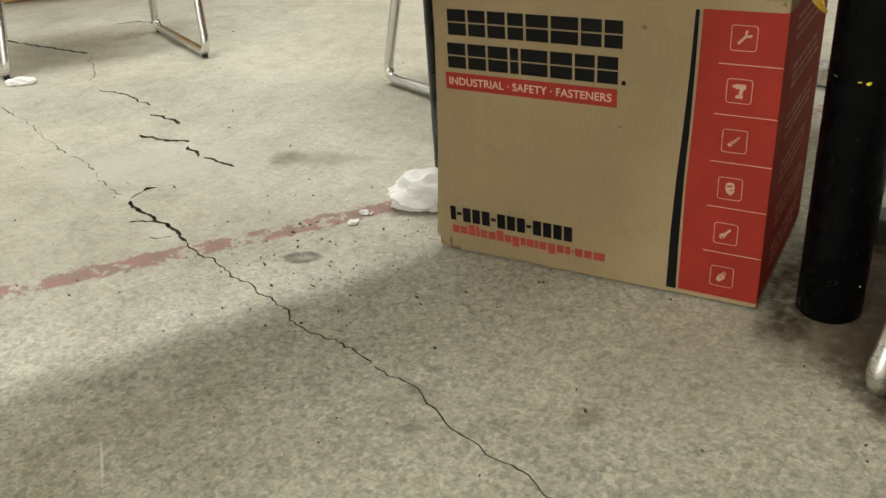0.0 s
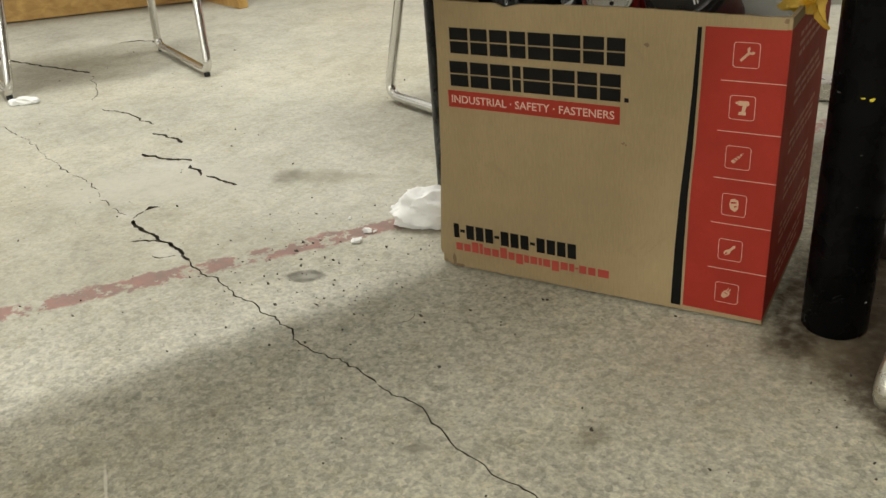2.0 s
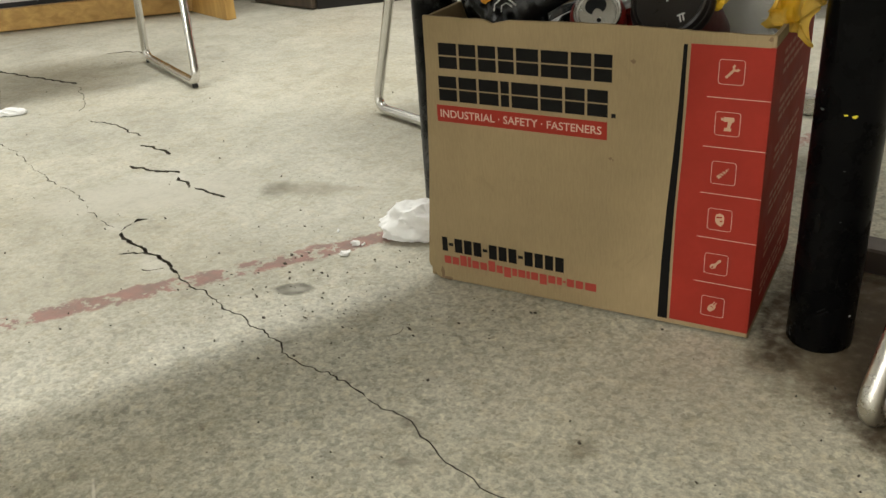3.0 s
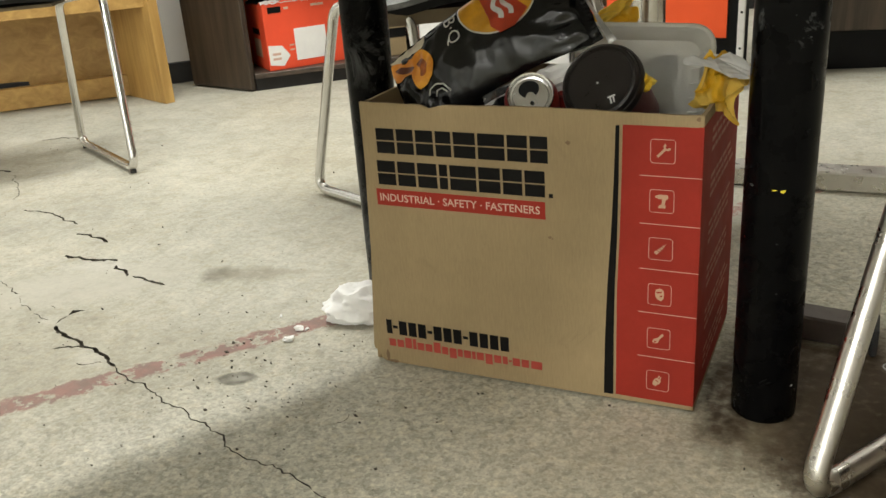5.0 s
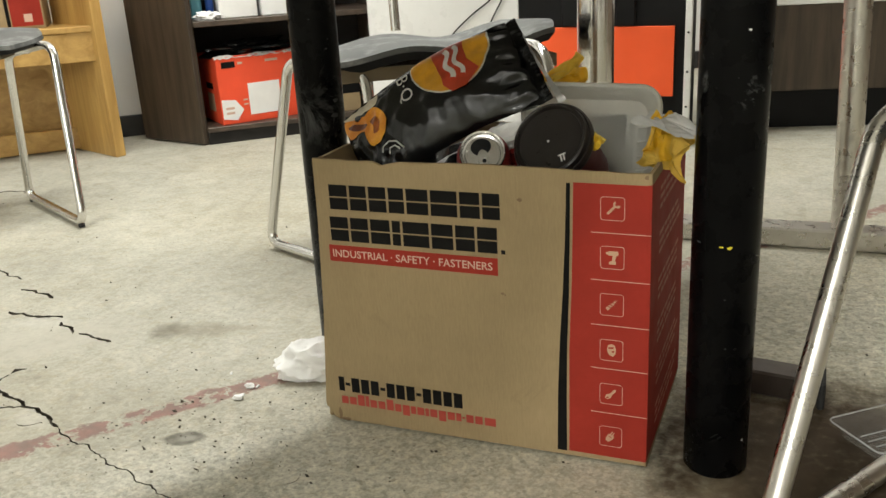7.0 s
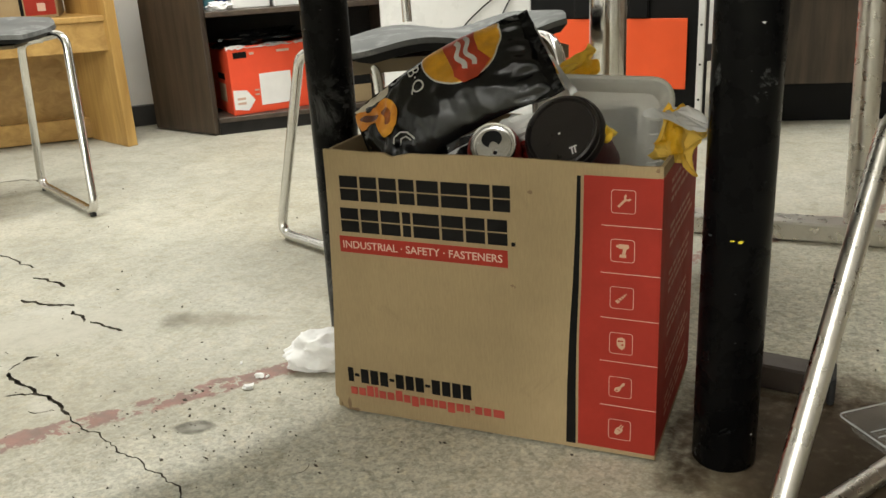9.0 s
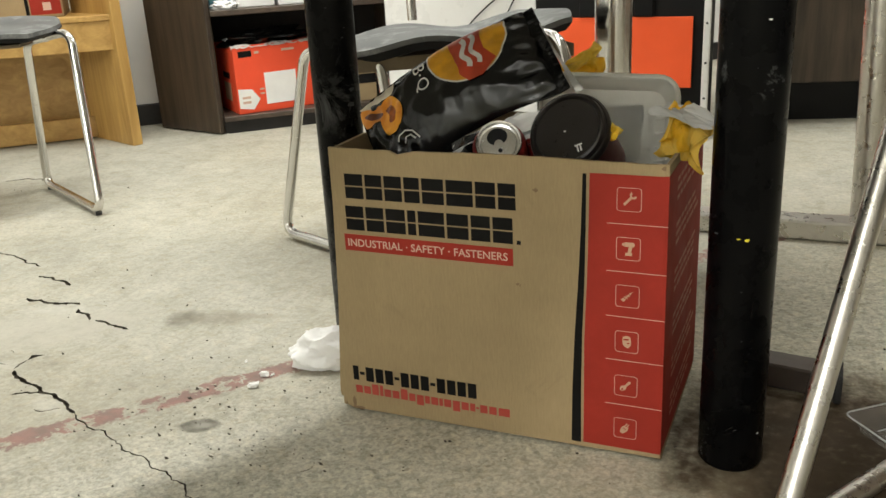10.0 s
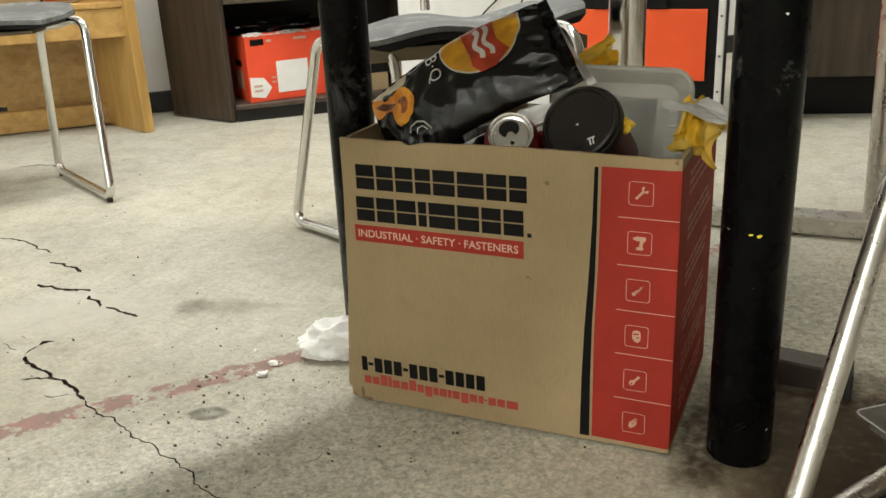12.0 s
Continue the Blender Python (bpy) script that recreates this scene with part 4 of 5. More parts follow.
# ---------------------------------------------------------------- litter in the carton
def crumple(size, seed, folds=2.4, deep=0.35, detail=3, fine=0.10):
    """A crushed piece of sheet: a ball pulled into sharp folds."""
    bm = bmesh.new()
    bmesh.ops.create_icosphere(bm, subdivisions=detail, radius=1.0)
    off = Vector((seed * 3.1, seed * 1.7, seed * 0.9))
    for v in bm.verts:
        d = v.co.normalized()
        k = 1 + deep * (abs(noise.noise(d * folds + off)) * 2.4 - 0.6) + fine * (abs(noise.noise(d * folds * 3.1 + off)) * 2 - 0.4)
        v.co = Vector((d.x * k * size[0], d.y * k * size[1], d.z * k * size[2]))
    return bm


def foil(name, colour, rough=0.3, metal=0.0, second=None):
    n = Nodes(name, rough, metal)
    n.base(n.ramp(n.noise(24, 4), (0.42, colour), (0.55, second or tuple(c * 0.75 for c in colour))))
    n.bump(n.noise(60, 4, 0.6, 1.0), 0.12, 0.003)
    n.p.inputs["Specular IOR Level"].default_value = 0.33
    return n.m


BAG_BLACK = foil("glossy_black_film", (0.0045, 0.0048, 0.0052), 0.22)
BAG_BLACK.node_tree.nodes["Principled BSDF"].inputs["Specular IOR Level"].default_value = 0.42
BAG_YELLOW = foil("glossy_yellow_film", (0.62, 0.30, 0.02), 0.3)
CREAM_FILM = foil("cream_film_print", (0.62, 0.55, 0.42), 0.35)
BAG_RED = foil("glossy_red_film", (0.42, 0.05, 0.02), 0.3)
BAG_WHITE = foil("white_film_print", (0.6, 0.59, 0.56), 0.35)
SILVER_FILM = foil("silver_lining", (0.55, 0.55, 0.54), 0.3, 0.6)
ORANGE_FILM = foil("orange_film", (0.80, 0.36, 0.03), 0.3, 0.0, (0.58, 0.20, 0.015))
TOASTED = foil("toasted_print", (0.42, 0.11, 0.012), 0.35, 0.0, (0.10, 0.025, 0.008))
YELLOW_FILM = foil("yellow_film", (0.92, 0.70, 0.14), 0.3, 0.0, (0.86, 0.54, 0.04))
PALE_YELLOW = foil("pale_yellow_film", (0.96, 0.62, 0.05), 0.25, 0.0, (0.95, 0.70, 0.16))
WHITE_FILM = foil("white_film", (0.82, 0.82, 0.80), 0.4, 0.0, (0.74, 0.74, 0.72))
RED_FILM = foil("red_film", (0.28, 0.02, 0.015), 0.35)
TIN = chrome("can_aluminium", (0.75, 0.75, 0.75), 0.22)
LID = plain("black_lid_plastic", (0.014, 0.011, 0.010), 0.32, 0, 0.2, 30)
PULP = plain("grey_moulded_pulp", (0.86, 0.85, 0.79), 0.85, 0, 0.05, 20, 0.3)
CUP_RED = plain("dark_red_paper_cup", (0.14, 0.015, 0.015), 0.45)

BAG_L, BAG_H = 0.250, 0.122
BAG_O = Vector((-0.004, 0.095, 0.397))
BAG_X, BAG_Y = Vector((0.852, 0.215, 0.477)), Vector((-0.521, 0.431, 0.737))
OUT = Vector((-0.047, -0.8765, 0.479))


def bag_top(a):
    """The bowed upper edge of the bag, over its length."""
    return 0.0145 * math.sin(math.pi * min(1.0, max(0.0, a / BAG_L)) ** 1.1)


def bag_at(a, b, lift=0.0, side=1.0):
    """A place on the bag's film, a along its length and b across it, both in metres."""
    u, v = min(1.0, max(0.0, a / BAG_L)), min(1.0, max(0.0, 1 - (bag_top(a) - b) / BAG_H))
    puff = max(0.0, math.sin(math.pi * u)) ** 0.55 * max(0.0, math.sin(math.pi * v)) ** 0.6
    q = Vector((a * 21.0, b * 21.0, 1.3 + side))
    folds = (abs(noise.noise(q * 0.8)) - 0.2) * 0.010 + abs(noise.noise(q * 2.0)) * 0.0035
    # creases that fan out from the end seal, and the pinched printed corner
    crease = math.exp(-((u - 0.93) / 0.10) ** 2) * (0.0045 * abs(noise.noise(Vector((u * 7, v * 9, 4)))) + 0.0025 * math.sin(v * 26 + 7 * u))
    pinch = math.exp(-((u - 0.10) / 0.14) ** 2) * 0.007 * abs(noise.noise(Vector((u * 16, v * 6, 9))))
    p = BAG_O + BAG_X * a + BAG_Y * b
    return p + OUT * (side * (0.026 * puff - folds * (0.3 + 0.7 * puff) - crease - pinch) + lift)


chips = thing("chip_bag", "crumpled glossy black chip bag with a yellow and red badge", "chip bag")
bm = bmesh.new()
n, m = 84, 44
for side in (1.0, -1.0):
    grid = [[bm.verts.new(bag_at(BAG_L * i / n, bag_top(BAG_L * i / n) - BAG_H * (1 - j / m), 0.0, side)) for i in range(n + 1)] for j in range(m + 1)]
    for j in range(m):
        for i in range(n):
            bm.faces.new((grid[j][i], grid[j][i + 1], grid[j + 1][i + 1], grid[j + 1][i]))
part("bag", bm, BAG_BLACK, chips, "glossy black plastic film", True)


def smooth_loop(points, steps=6):
    """A closed outline rounded through its corners."""
    pts = [Vector((*p, 0)) for p in points]
    out = []
    for k in range(len(pts)):
        a, b, c, d = (pts[(k + o) % len(pts)] for o in (-1, 0, 1, 2))
        for i in range(steps):
            t = i / steps
            p = 0.5 * (2 * b + (c - a) * t + (2 * a - 5 * b + 4 * c - d) * t * t + (3 * b - a - 3 * c + d) * t ** 3)
            out.append((p.x, p.y))
    return out


def bag_print(name, outline, lift, material, label="", round_it=True):
    """Ink on the bag: a flat outline laid over the film's folds."""
    pts = smooth_loop(outline) if round_it else outline
    pts = [(a, min(b, bag_top(a) - 0.0008)) for a, b in pts]
    edge = [Vector(p) for p in pts]
    lo_a, hi_a = min(p[0] for p in pts), max(p[0] for p in pts)
    lo_b, hi_b = min(p[1] for p in pts), max(p[1] for p in pts)
    step = 0.0025
    grid = [Vector((lo_a + step * i, lo_b + step * j)) for i in range(int((hi_a - lo_a) / step) + 1) for j in range(int((hi_b - lo_b) / step) + 1)]
    vs, _, fs, _, _, _ = delaunay_2d_cdt(edge + grid, [], [list(range(len(edge)))], 1, 1e-7)
    bm = bmesh.new()
    put = [bm.verts.new(bag_at(v.x, v.y, lift)) for v in vs]
    for f in fs:
        bm.faces.new([put[k] for k in f])
    bmesh.ops.delete(bm, geom=[v for v in bm.verts if not v.link_faces], context="VERTS")
    return part(name, bm, material, chips, label, True)


def ribbon(points, half):
    """The outline of a brush stroke of even width along a polyline."""
    pts = [Vector((*p, 0)) for p in points]
    sides = ([], [])
    for k, p in enumerate(pts):
        d = (pts[min(k + 1, len(pts) - 1)] - pts[max(k - 1, 0)]).normalized()
        for s, out in zip((1, -1), sides):
            out.append((p.x - d.y * half * s, p.y + d.x * half * s))
    return sides[0] + sides[1][::-1]


def disc_outline(ca, cb, r, lo=0.0, hi=2 * math.pi, k=40):
    return [(ca + r * math.cos(lo + (hi - lo) * i / k), cb + r * math.sin(lo + (hi - lo) * i / k)) for i in range(k)]


bag_print("badge_rim", disc_outline(0.1700, -0.0020, 0.0555), 0.0008, BAG_WHITE, "thin pale rim", False)
bag_print("badge", disc_outline(0.1700, -0.0020, 0.0535), 0.0014, BAG_YELLOW, "yellow printed disc", False)
bag_print("banner", [(0.1455, 0.016), (0.193, 0.016), (0.1905, -0.0235), (0.2010, -0.0440), (0.1785, -0.0590), (0.1594, -0.0580), (0.1515, -0.045), (0.1505, -0.0155)], 0.0020, BAG_RED, "red printed banner", False)
for ca, wide in ((0.166, 0.0034), (0.179, 0.0030)):
    bag_print("banner_mark", ribbon([(ca + 0.0035 * math.sin(9.0 * k / 14), 0.004 - 0.046 * k / 14) for k in range(15)], wide), 0.0026, BAG_WHITE, "white wavy printed stroke", False)
txt = lettering("bag_letters", "B\u00b7Q", 1.0, Matrix.Identity(4), BAG_WHITE, chips, 0.0, 0, 1.05)
for vtx in txt.data.vertices:
    vtx.co = bag_at(0.0935 + vtx.co.y * 0.0245, 0.0050 - vtx.co.x * 0.0245, 0.0014)
dot = disc_outline(0.0905, 0.0075, 0.0013, k=10)
bag_print("bag_dot", dot, 0.0014, BAG_WHITE, "", False)
bag_print("pale_corner", [(0.002, 0.002), (0.030, 0.008), (0.058, 0.010), (0.056, -0.010), (0.030, -0.010), (0.010, -0.008)], 0.0008, CREAM_FILM, "cream printed corner")
bag_print("crisp_picture", [(0.002, -0.006), (0.022, -0.012), (0.044, -0.022), (0.043, -0.041), (0.022, -0.034), (0.001, -0.030)], 0.0014, ORANGE_FILM, "orange printed crisp")
bag_print("crisp_picture", [(0.034, -0.020), (0.052, -0.013), (0.064, -0.030), (0.063, -0.047), (0.050, -0.061), (0.033, -0.062), (0.028, -0.045)], 0.0020, ORANGE_FILM, "orange printed crisp")
bag_print("crisp_shade", [(0.040, -0.028), (0.050, -0.026), (0.055, -0.038), (0.049, -0.050), (0.041, -0.048), (0.044, -0.038)], 0.0026, TOASTED, "toasted brown print")
bag_print("crisp_shade", [(0.006, -0.016), (0.020, -0.019), (0.036, -0.030), (0.030, -0.033), (0.014, -0.026)], 0.0026, TOASTED, "toasted brown print")
bag_print("crisp_shade", [(0.020, -0.008), (0.029, -0.010), (0.030, -0.016), (0.021, -0.016)], 0.0026, BAG_BLACK, "dark printed spot")
bag_print("printed_curve", ribbon([(0.042, -0.078), (0.046, -0.072), (0.056, -0.069), (0.065, -0.074), (0.071, -0.087)], 0.0011), 0.0014, BAG_WHITE, "thin white printed curve", False)
bag_print("printed_curve", ribbon([(0.050, -0.084), (0.054, -0.078), (0.061, -0.078), (0.066, -0.086)], 0.0010), 0.0014, BAG_WHITE, "thin white printed curve", False)
# pleated end seal with its pale lining
bm = bmesh.new()
rows = []
for k in range(4):
    rows.append([bm.verts.new(bag_at(BAG_L, -BAG_H * (1 - j / 48)) + BAG_X * (0.0045 * k) + OUT * (0.0007 * (-1) ** j * (k > 0) + 0.0030 * k * math.sin(j * 0.28) * math.sin(j * 0.065))) for j in range(49)])
for a, b in zip(rows, rows[1:]):
    for j in range(48):
        bm.faces.new((a[j], a[j + 1], b[j + 1], b[j]))
bmesh.ops.solidify(bm, geom=bm.faces[:], thickness=0.0006)
part("seal", bm, BAG_BLACK, chips, "pleated end seal", True)
bm = bmesh.new()
a = [bm.verts.new(bag_at(BAG_L, -BAG_H * (1.08 - 0.86 * j / 30)) + BAG_X * (0.0125 + 0.004 * (1 - j / 30)) + OUT * 0.003 * math.sin(j * 0.46)) for j in range(31)]
b = [bm.verts.new(v.co + BAG_X * (0.0015 + 0.009 * (1 - k / 30) ** 2) + OUT * 0.001) for k, v in enumerate(a)]
for j in range(30):
    bm.faces.new((a[j], a[j + 1], b[j + 1], b[j]))
bmesh.ops.solidify(bm, geom=bm.faces[:], thickness=0.0005)
part("lining_edge", bm, SILVER_FILM, chips, "silver lining at the torn edge", True)


def toward(p, axis, roll=0.0):
    """A pose at p whose z looks along axis."""
    return Matrix.Translation(p) @ Vector(axis).to_track_quat("Z", "Y").to_matrix().to_4x4() @ Matrix.Rotation(roll, 4, "Z")


def drink_can(p, axis, body_mat, label, roll=0.0):
    can = thing("drink_can", label, "drink can", toward(p, axis, roll), "drink cans")
    part("body", lathe([(0, -0.118), (0.022, -0.118), (0.026, -0.115), (0.033, -0.105), (0.033, -0.014), (0.0300, -0.004), (0.0275, 0.0)], 40), body_mat, can, "", True)
    part("rim", lathe([(0.0275, -0.001), (0.0282, 0.002), (0.0272, 0.0042), (0.0255, 0.003), (0.0245, -0.003)], 40), TIN, can, "bright rolled rim", True)
    top = part("top", lathe([(0.0246, -0.0028), (0.0225, -0.0034), (0.021, -0.0012), (0, -0.001)], 40), TIN, can, "aluminium can top", True)
    hole = [(0.0125 * math.cos(t), 0.0085 + 0.0105 * math.sin(t)) for t in (2 * math.pi * k / 20 for k in range(20))]
    part("opening", slab(hole, 0.0005, Matrix.Translation((0, 0, -0.0009))), BLACK_DEEP, top, "dark drinking hole")
    tab = [(0.0068 * math.cos(t), -0.0065 + 0.0105 * math.sin(t)) for t in (2 * math.pi * k / 20 for k in range(20))]
    pull = part("tab", slab(tab, 0.0012, Matrix.Translation((0, 0, 0.0004))), TIN, can, "pull tab")
    part("tab_hole", slab([(0.0026 * math.cos(t), -0.0105 + 0.0026 * math.sin(t)) for t in (2 * math.pi * k / 14 for k in range(14))], 0.0002, Matrix.Translation((0, 0, 0.00165))), BLACK_DEEP, pull)
    return can


drink_can((0.209, 0.048, 0.374), (0.22, -0.80, 0.55), RED_FILM, "opened aluminium drink can in the litter", 0.25)

cup = thing("coffee_cup", "dark red paper cup with a black plastic lid", "coffee cup", toward((0.288, 0.078, 0.383), (-0.16, -0.80, 0.56), 0.5) @ Matrix.Scale(1.07, 4))
part("cup", lathe([(0, -0.095), (0.033, -0.095), (0.042, -0.008), (0.0435, -0.004), (0.040, -0.002)], 44), CUP_RED, cup, "", True)
lid = part("lid", lathe([(0.0455, -0.009), (0.0475, -0.006), (0.0475, 0.0), (0.0455, 0.003), (0.0440, 0.003), (0.0430, 0.010), (0.0405, 0.0115), (0.0385, 0.010), (0.0375, 0.0065), (0.030, 0.0055), (0.012, 0.0060), (0, 0.0062)], 52), LID, cup, "black plastic lid", True)
tagged(part("lid_mark", merge(box((0.006, -0.030, 0.0056), (0.0075, -0.022, 0.0066)), box((0.0095, -0.030, 0.0056), (0.011, -0.022, 0.0066)), box((0.004, -0.0225, 0.0056), (0.013, -0.0212, 0.0066)), box((-0.004, -0.001, 0.006), (-0.0015, 0.001, 0.0068))), WHITE_FILM, lid, "small pale moulded mark"), kind="stuff")


def rounded_rect(w, h, r, k=6):
    out = []
    for sx, sy, a0 in ((1, 1, 0), (-1, 1, 90), (-1, -1, 180), (1, -1, 270)):
        for i in range(k + 1):
            a = radians(a0 + 90 * i / k)
            out.append((sx * (w - r) + r * math.cos(a), sy * (h - r) + r * math.sin(a)))
    return out


def dish(levels):
    """A moulded dish: rounded rectangles, one above another, from rows of half width, half height, corner and depth."""
    bm = bmesh.new()
    rings = [[bm.verts.new((x, y, z)) for x, y in rounded_rect(w, h, r)] for w, h, r, z in levels]
    for a, b in zip(rings, rings[1:]):
        for k in range(len(a)):
            j = (k + 1) % len(a)
            bm.faces.new((a[k], a[j], b[j], b[k]))
    bm.faces.new(rings[-1])
    bmesh.ops.solidify(bm, geom=bm.faces[:], thickness=0.0016)
    return bm


tray = thing("food_tray", "grey moulded pulp food tray standing on its edge", "food tray", toward((0.306, 0.190, 0.352), (0.18, -0.88, 0.36), -0.05) @ Matrix.Scale(0.94, 4))
part("bowl", dish([(0.0885, 0.0825, 0.022, 0.003), (0.086, 0.080, 0.020, 0.0), (0.078, 0.072, 0.02, -0.026), (0.068, 0.062, 0.016, -0.032), (0.060, 0.054, 0.014, -0.032)]), PULP, tray, "", True)
rim = [(x, y) for x, y in rounded_rect(0.096, 0.090, 0.030)]
bm = bmesh.new()
rows = [[bm.verts.new((x, y, z)) for x, y in rounded_rect(w, h, r)] for w, h, r, z in ((0.0865, 0.0805, 0.020, 0.001), (0.090, 0.084, 0.025, 0.005), (0.094, 0.088, 0.029, 0.0045), (0.097, 0.091, 0.031, -0.002))]
for a, b in zip(rows, rows[1:]):
    for k in range(len(a)):
        bm.faces.new((a[k], a[(k + 1) % len(a)], b[(k + 1) % len(a)], b[k]))
bmesh.ops.solidify(bm, geom=bm.faces[:], thickness=0.0016)
part("rim", bm, PULP, tray, "rolled tray rim", True)
for k in range(5):
    part("rib", tube([(0.0665 + 0.0022 * 0, -0.045 + 0.02 * k, -0.0318), (0.0765, -0.045 + 0.02 * k, -0.0262), (0.0835, -0.045 + 0.02 * k, -0.006)], 0.0016, 8), PULP, tray, "moulded rib", True)


def scrap(name, p, size, seed, material, label, turn=(0, 0, 0), folds=2.4, deep=0.35, category="wrapper", detail=3):
    ob = part(name, crumple(size, seed, folds, deep, detail), material)
    ob.matrix_world = pose(*p, *turn)
    return tagged(ob, label, category)


def crushed_sheet(w, h, seed, amp=0.5, n=26):
    """A sheet of film crushed into long sharp folds."""
    bm = bmesh.new()
    off = Vector((seed * 2.3, seed * 1.1, 0.4))
    g = []
    for j in range(n + 1):
        row = []
        for i in range(n + 1):
            x, y = (i / n - 0.5), (j / n - 0.5)
            p = Vector((x * 2.2, y * 2.2, 0)) + off
            z = (abs(noise.noise(p * 1.1)) * 1.5 + abs(noise.noise(p * 2.7)) * 0.55 - 0.45) * amp
            dx = noise.noise(p * 1.6 + Vector((7, 0, 0))) * 0.22
            dy = noise.noise(p * 1.6 + Vector((0, 9, 0))) * 0.22
            row.append(bm.verts.new(((x + dx) * w, (y + dy) * h, z * min(w, h) - 0.35 * x * x * w)))
        g.append(row)
    for j in range(n):
        for i in range(n):
            bm.faces.new((g[j][i], g[j][i + 1], g[j + 1][i + 1], g[j + 1][i]))
    bmesh.ops.solidify(bm, geom=bm.faces[:], thickness=0.0007)
    return bm


def sheet_scrap(name, p, w, h, seed, material, label, axis, roll=0.0, amp=0.5, parts=()):
    ob = part(name, crushed_sheet(w, h, seed, amp), material, None, "", True)
    ob.matrix_world = toward(p, axis, roll)
    return tagged(ob, label, "wrapper")


sheet_scrap("chip_wrapper", (0.424, 0.072, 0.386), 0.066, 0.056, 5, PALE_YELLOW, "crumpled yellow wrapper hanging over the box edge", (0.35, -0.85, 0.35), 1.2, 0.36)
sheet_scrap("paper_wrapper", (0.421, 0.078, 0.411), 0.060, 0.026, 8, WHITE_FILM, "white printed end of a crumpled wrapper", (0.05, -0.62, 0.78), -0.42, 0.18)
sheet_scrap("chip_wrapper", (0.252, 0.262, 0.432), 0.06, 0.04, 9, YELLOW_FILM, "folded yellow wrapper behind the tray", (0.3, -0.9, 0.3), 0.5, 0.28)
scrap("red_wrapper", (0.238, 0.098, 0.358), (0.020, 0.012, 0.017), 11, RED_FILM, "dark red crumpled wrapper between can and cup", (0, 0, 0), 2.4, 0.5)
scrap("clear_film", (0.207, 0.098, 0.371), (0.072, 0.012, 0.020), 13, WHITE_FILM, "crumpled pale plastic film under the bag", (0, -22, 0), 2.6, 0.5)
scrap("yellow_scrap", (0.338, 0.085, 0.386), (0.010, 0.008, 0.010), 14, YELLOW_FILM, "small torn yellow scrap beside the cup", (0, 0, 0), 2.4, 0.6, "wrapper", 2)
scrap("litter_bag", (0.21, 0.135, 0.24), (0.19, 0.112, 0.12), 21, BAG_BLACK, "black crumpled plastic filling the box", (0, 0, 0), 3.0, 0.15, "plastic bag", 4)

# ---------------------------------------------------------------- on the floor
TISSUE = foil("white_tissue", (0.86, 0.86, 0.85), 0.9, 0.0, (0.80, 0.80, 0.79))


def tissue(p, size, seed, turn, label):
    bm = bmesh.new()
    bmesh.ops.create_icosphere(bm, subdivisions=5, radius=1.0)
    off = Vector((seed * 3.1, seed * 1.7, seed * 0.9))
    for v in bm.verts:
        d = v.co.normalized()
        k = 1.04 - 0.42 * abs(noise.noise(d * 1.3 + off)) - 0.20 * abs(noise.noise(d * 2.7 + off)) - 0.06 * abs(noise.noise(d * 7.5 + off))
        v.co = Vector((d.x * k * size[0], d.y * k * size[1], d.z * k * size[2]))
    for v in bm.verts:
        v.co.z = max(v.co.z, -size[2] * 0.55 + 0.006 * abs(noise.noise(v.co * 60)))
    ob = part("tissue", bm, TISSUE, None, "", True)
    ob.matrix_world = pose(p[0], p[1], size[2] * 0.55, 0, 0, turn)
    return tagged(ob, label, "tissue")


tissue((-0.100, 0.110), (0.064, 0.038, 0.040), 31, 28, "crumpled white paper tissue lying beside the box")
tissue((-1.345, 0.322), (0.040, 0.013, 0.013), 33, 35, "small white paper scrap under a chair")
for i, (x, y, s) in enumerate(((-0.176, 0.045, 0.0085), (-0.172, 0.009, 0.009), (-0.165, 0.05, 0.004), (-0.23, 0.075, 0.004))):
    ob = part("paper_crumb", crumple((s, s * 0.6, s * 0.5), 40 + i, 2, 0.4, 2), TISSUE)
    ob.matrix_world = pose(x, y, s * 0.4, 0, 0, 40 * i)
    tagged(ob, "tiny white paper crumb on the concrete", "paper crumb", "paper crumbs")

# grit swept up round the carton and the line
rnd = random.Random(12)
bm = bmesh.new()
for k in range(470):
    if k < 150:
        x, y = rnd.gauss(-0.16, 0.14), rnd.gauss(-0.08, 0.09)
    elif k < 270:
        x, y = rnd.uniform(-1.0, 0.6), rnd.uniform(-0.45, 0.35)
    else:
        x, y = rnd.uniform(-1.6, 0.8), rnd.uniform(-0.6, 0.9)
    if -0.01 < x < 0.43 and -0.01 < y < 0.27:
        continue
    s = rnd.choice((0.0008, 0.001, 0.001, 0.0013, 0.0016, 0.0022)) * rnd.uniform(0.7, 1.2)
    m = pose(x, y, s * 0.35, rnd.uniform(0, 360), rnd.uniform(0, 360), 0) @ Matrix.Diagonal((s * rnd.uniform(1, 2), s, s * 0.7, 1))
    vs = [bm.verts.new(m @ Vector(c)) for c in ((1, 0, 0), (-1, 0, 0), (0, 1, 0), (0, -1, 0), (0, 0, 1), (0, 0, -1))]
    for a, b, c in ((0, 2, 4), (2, 1, 4), (1, 3, 4), (3, 0, 4), (2, 0, 5), (1, 2, 5), (3, 1, 5), (0, 3, 5)):
        bm.faces.new((vs[a], vs[b], vs[c]))
GRIT = plain("dark_grit", (0.085, 0.07, 0.055), 0.9, 0, 0.5, 200)
tagged(part("grit", bm, GRIT), "dark grit and crumbs scattered on the concrete", "grit", kind="stuff")
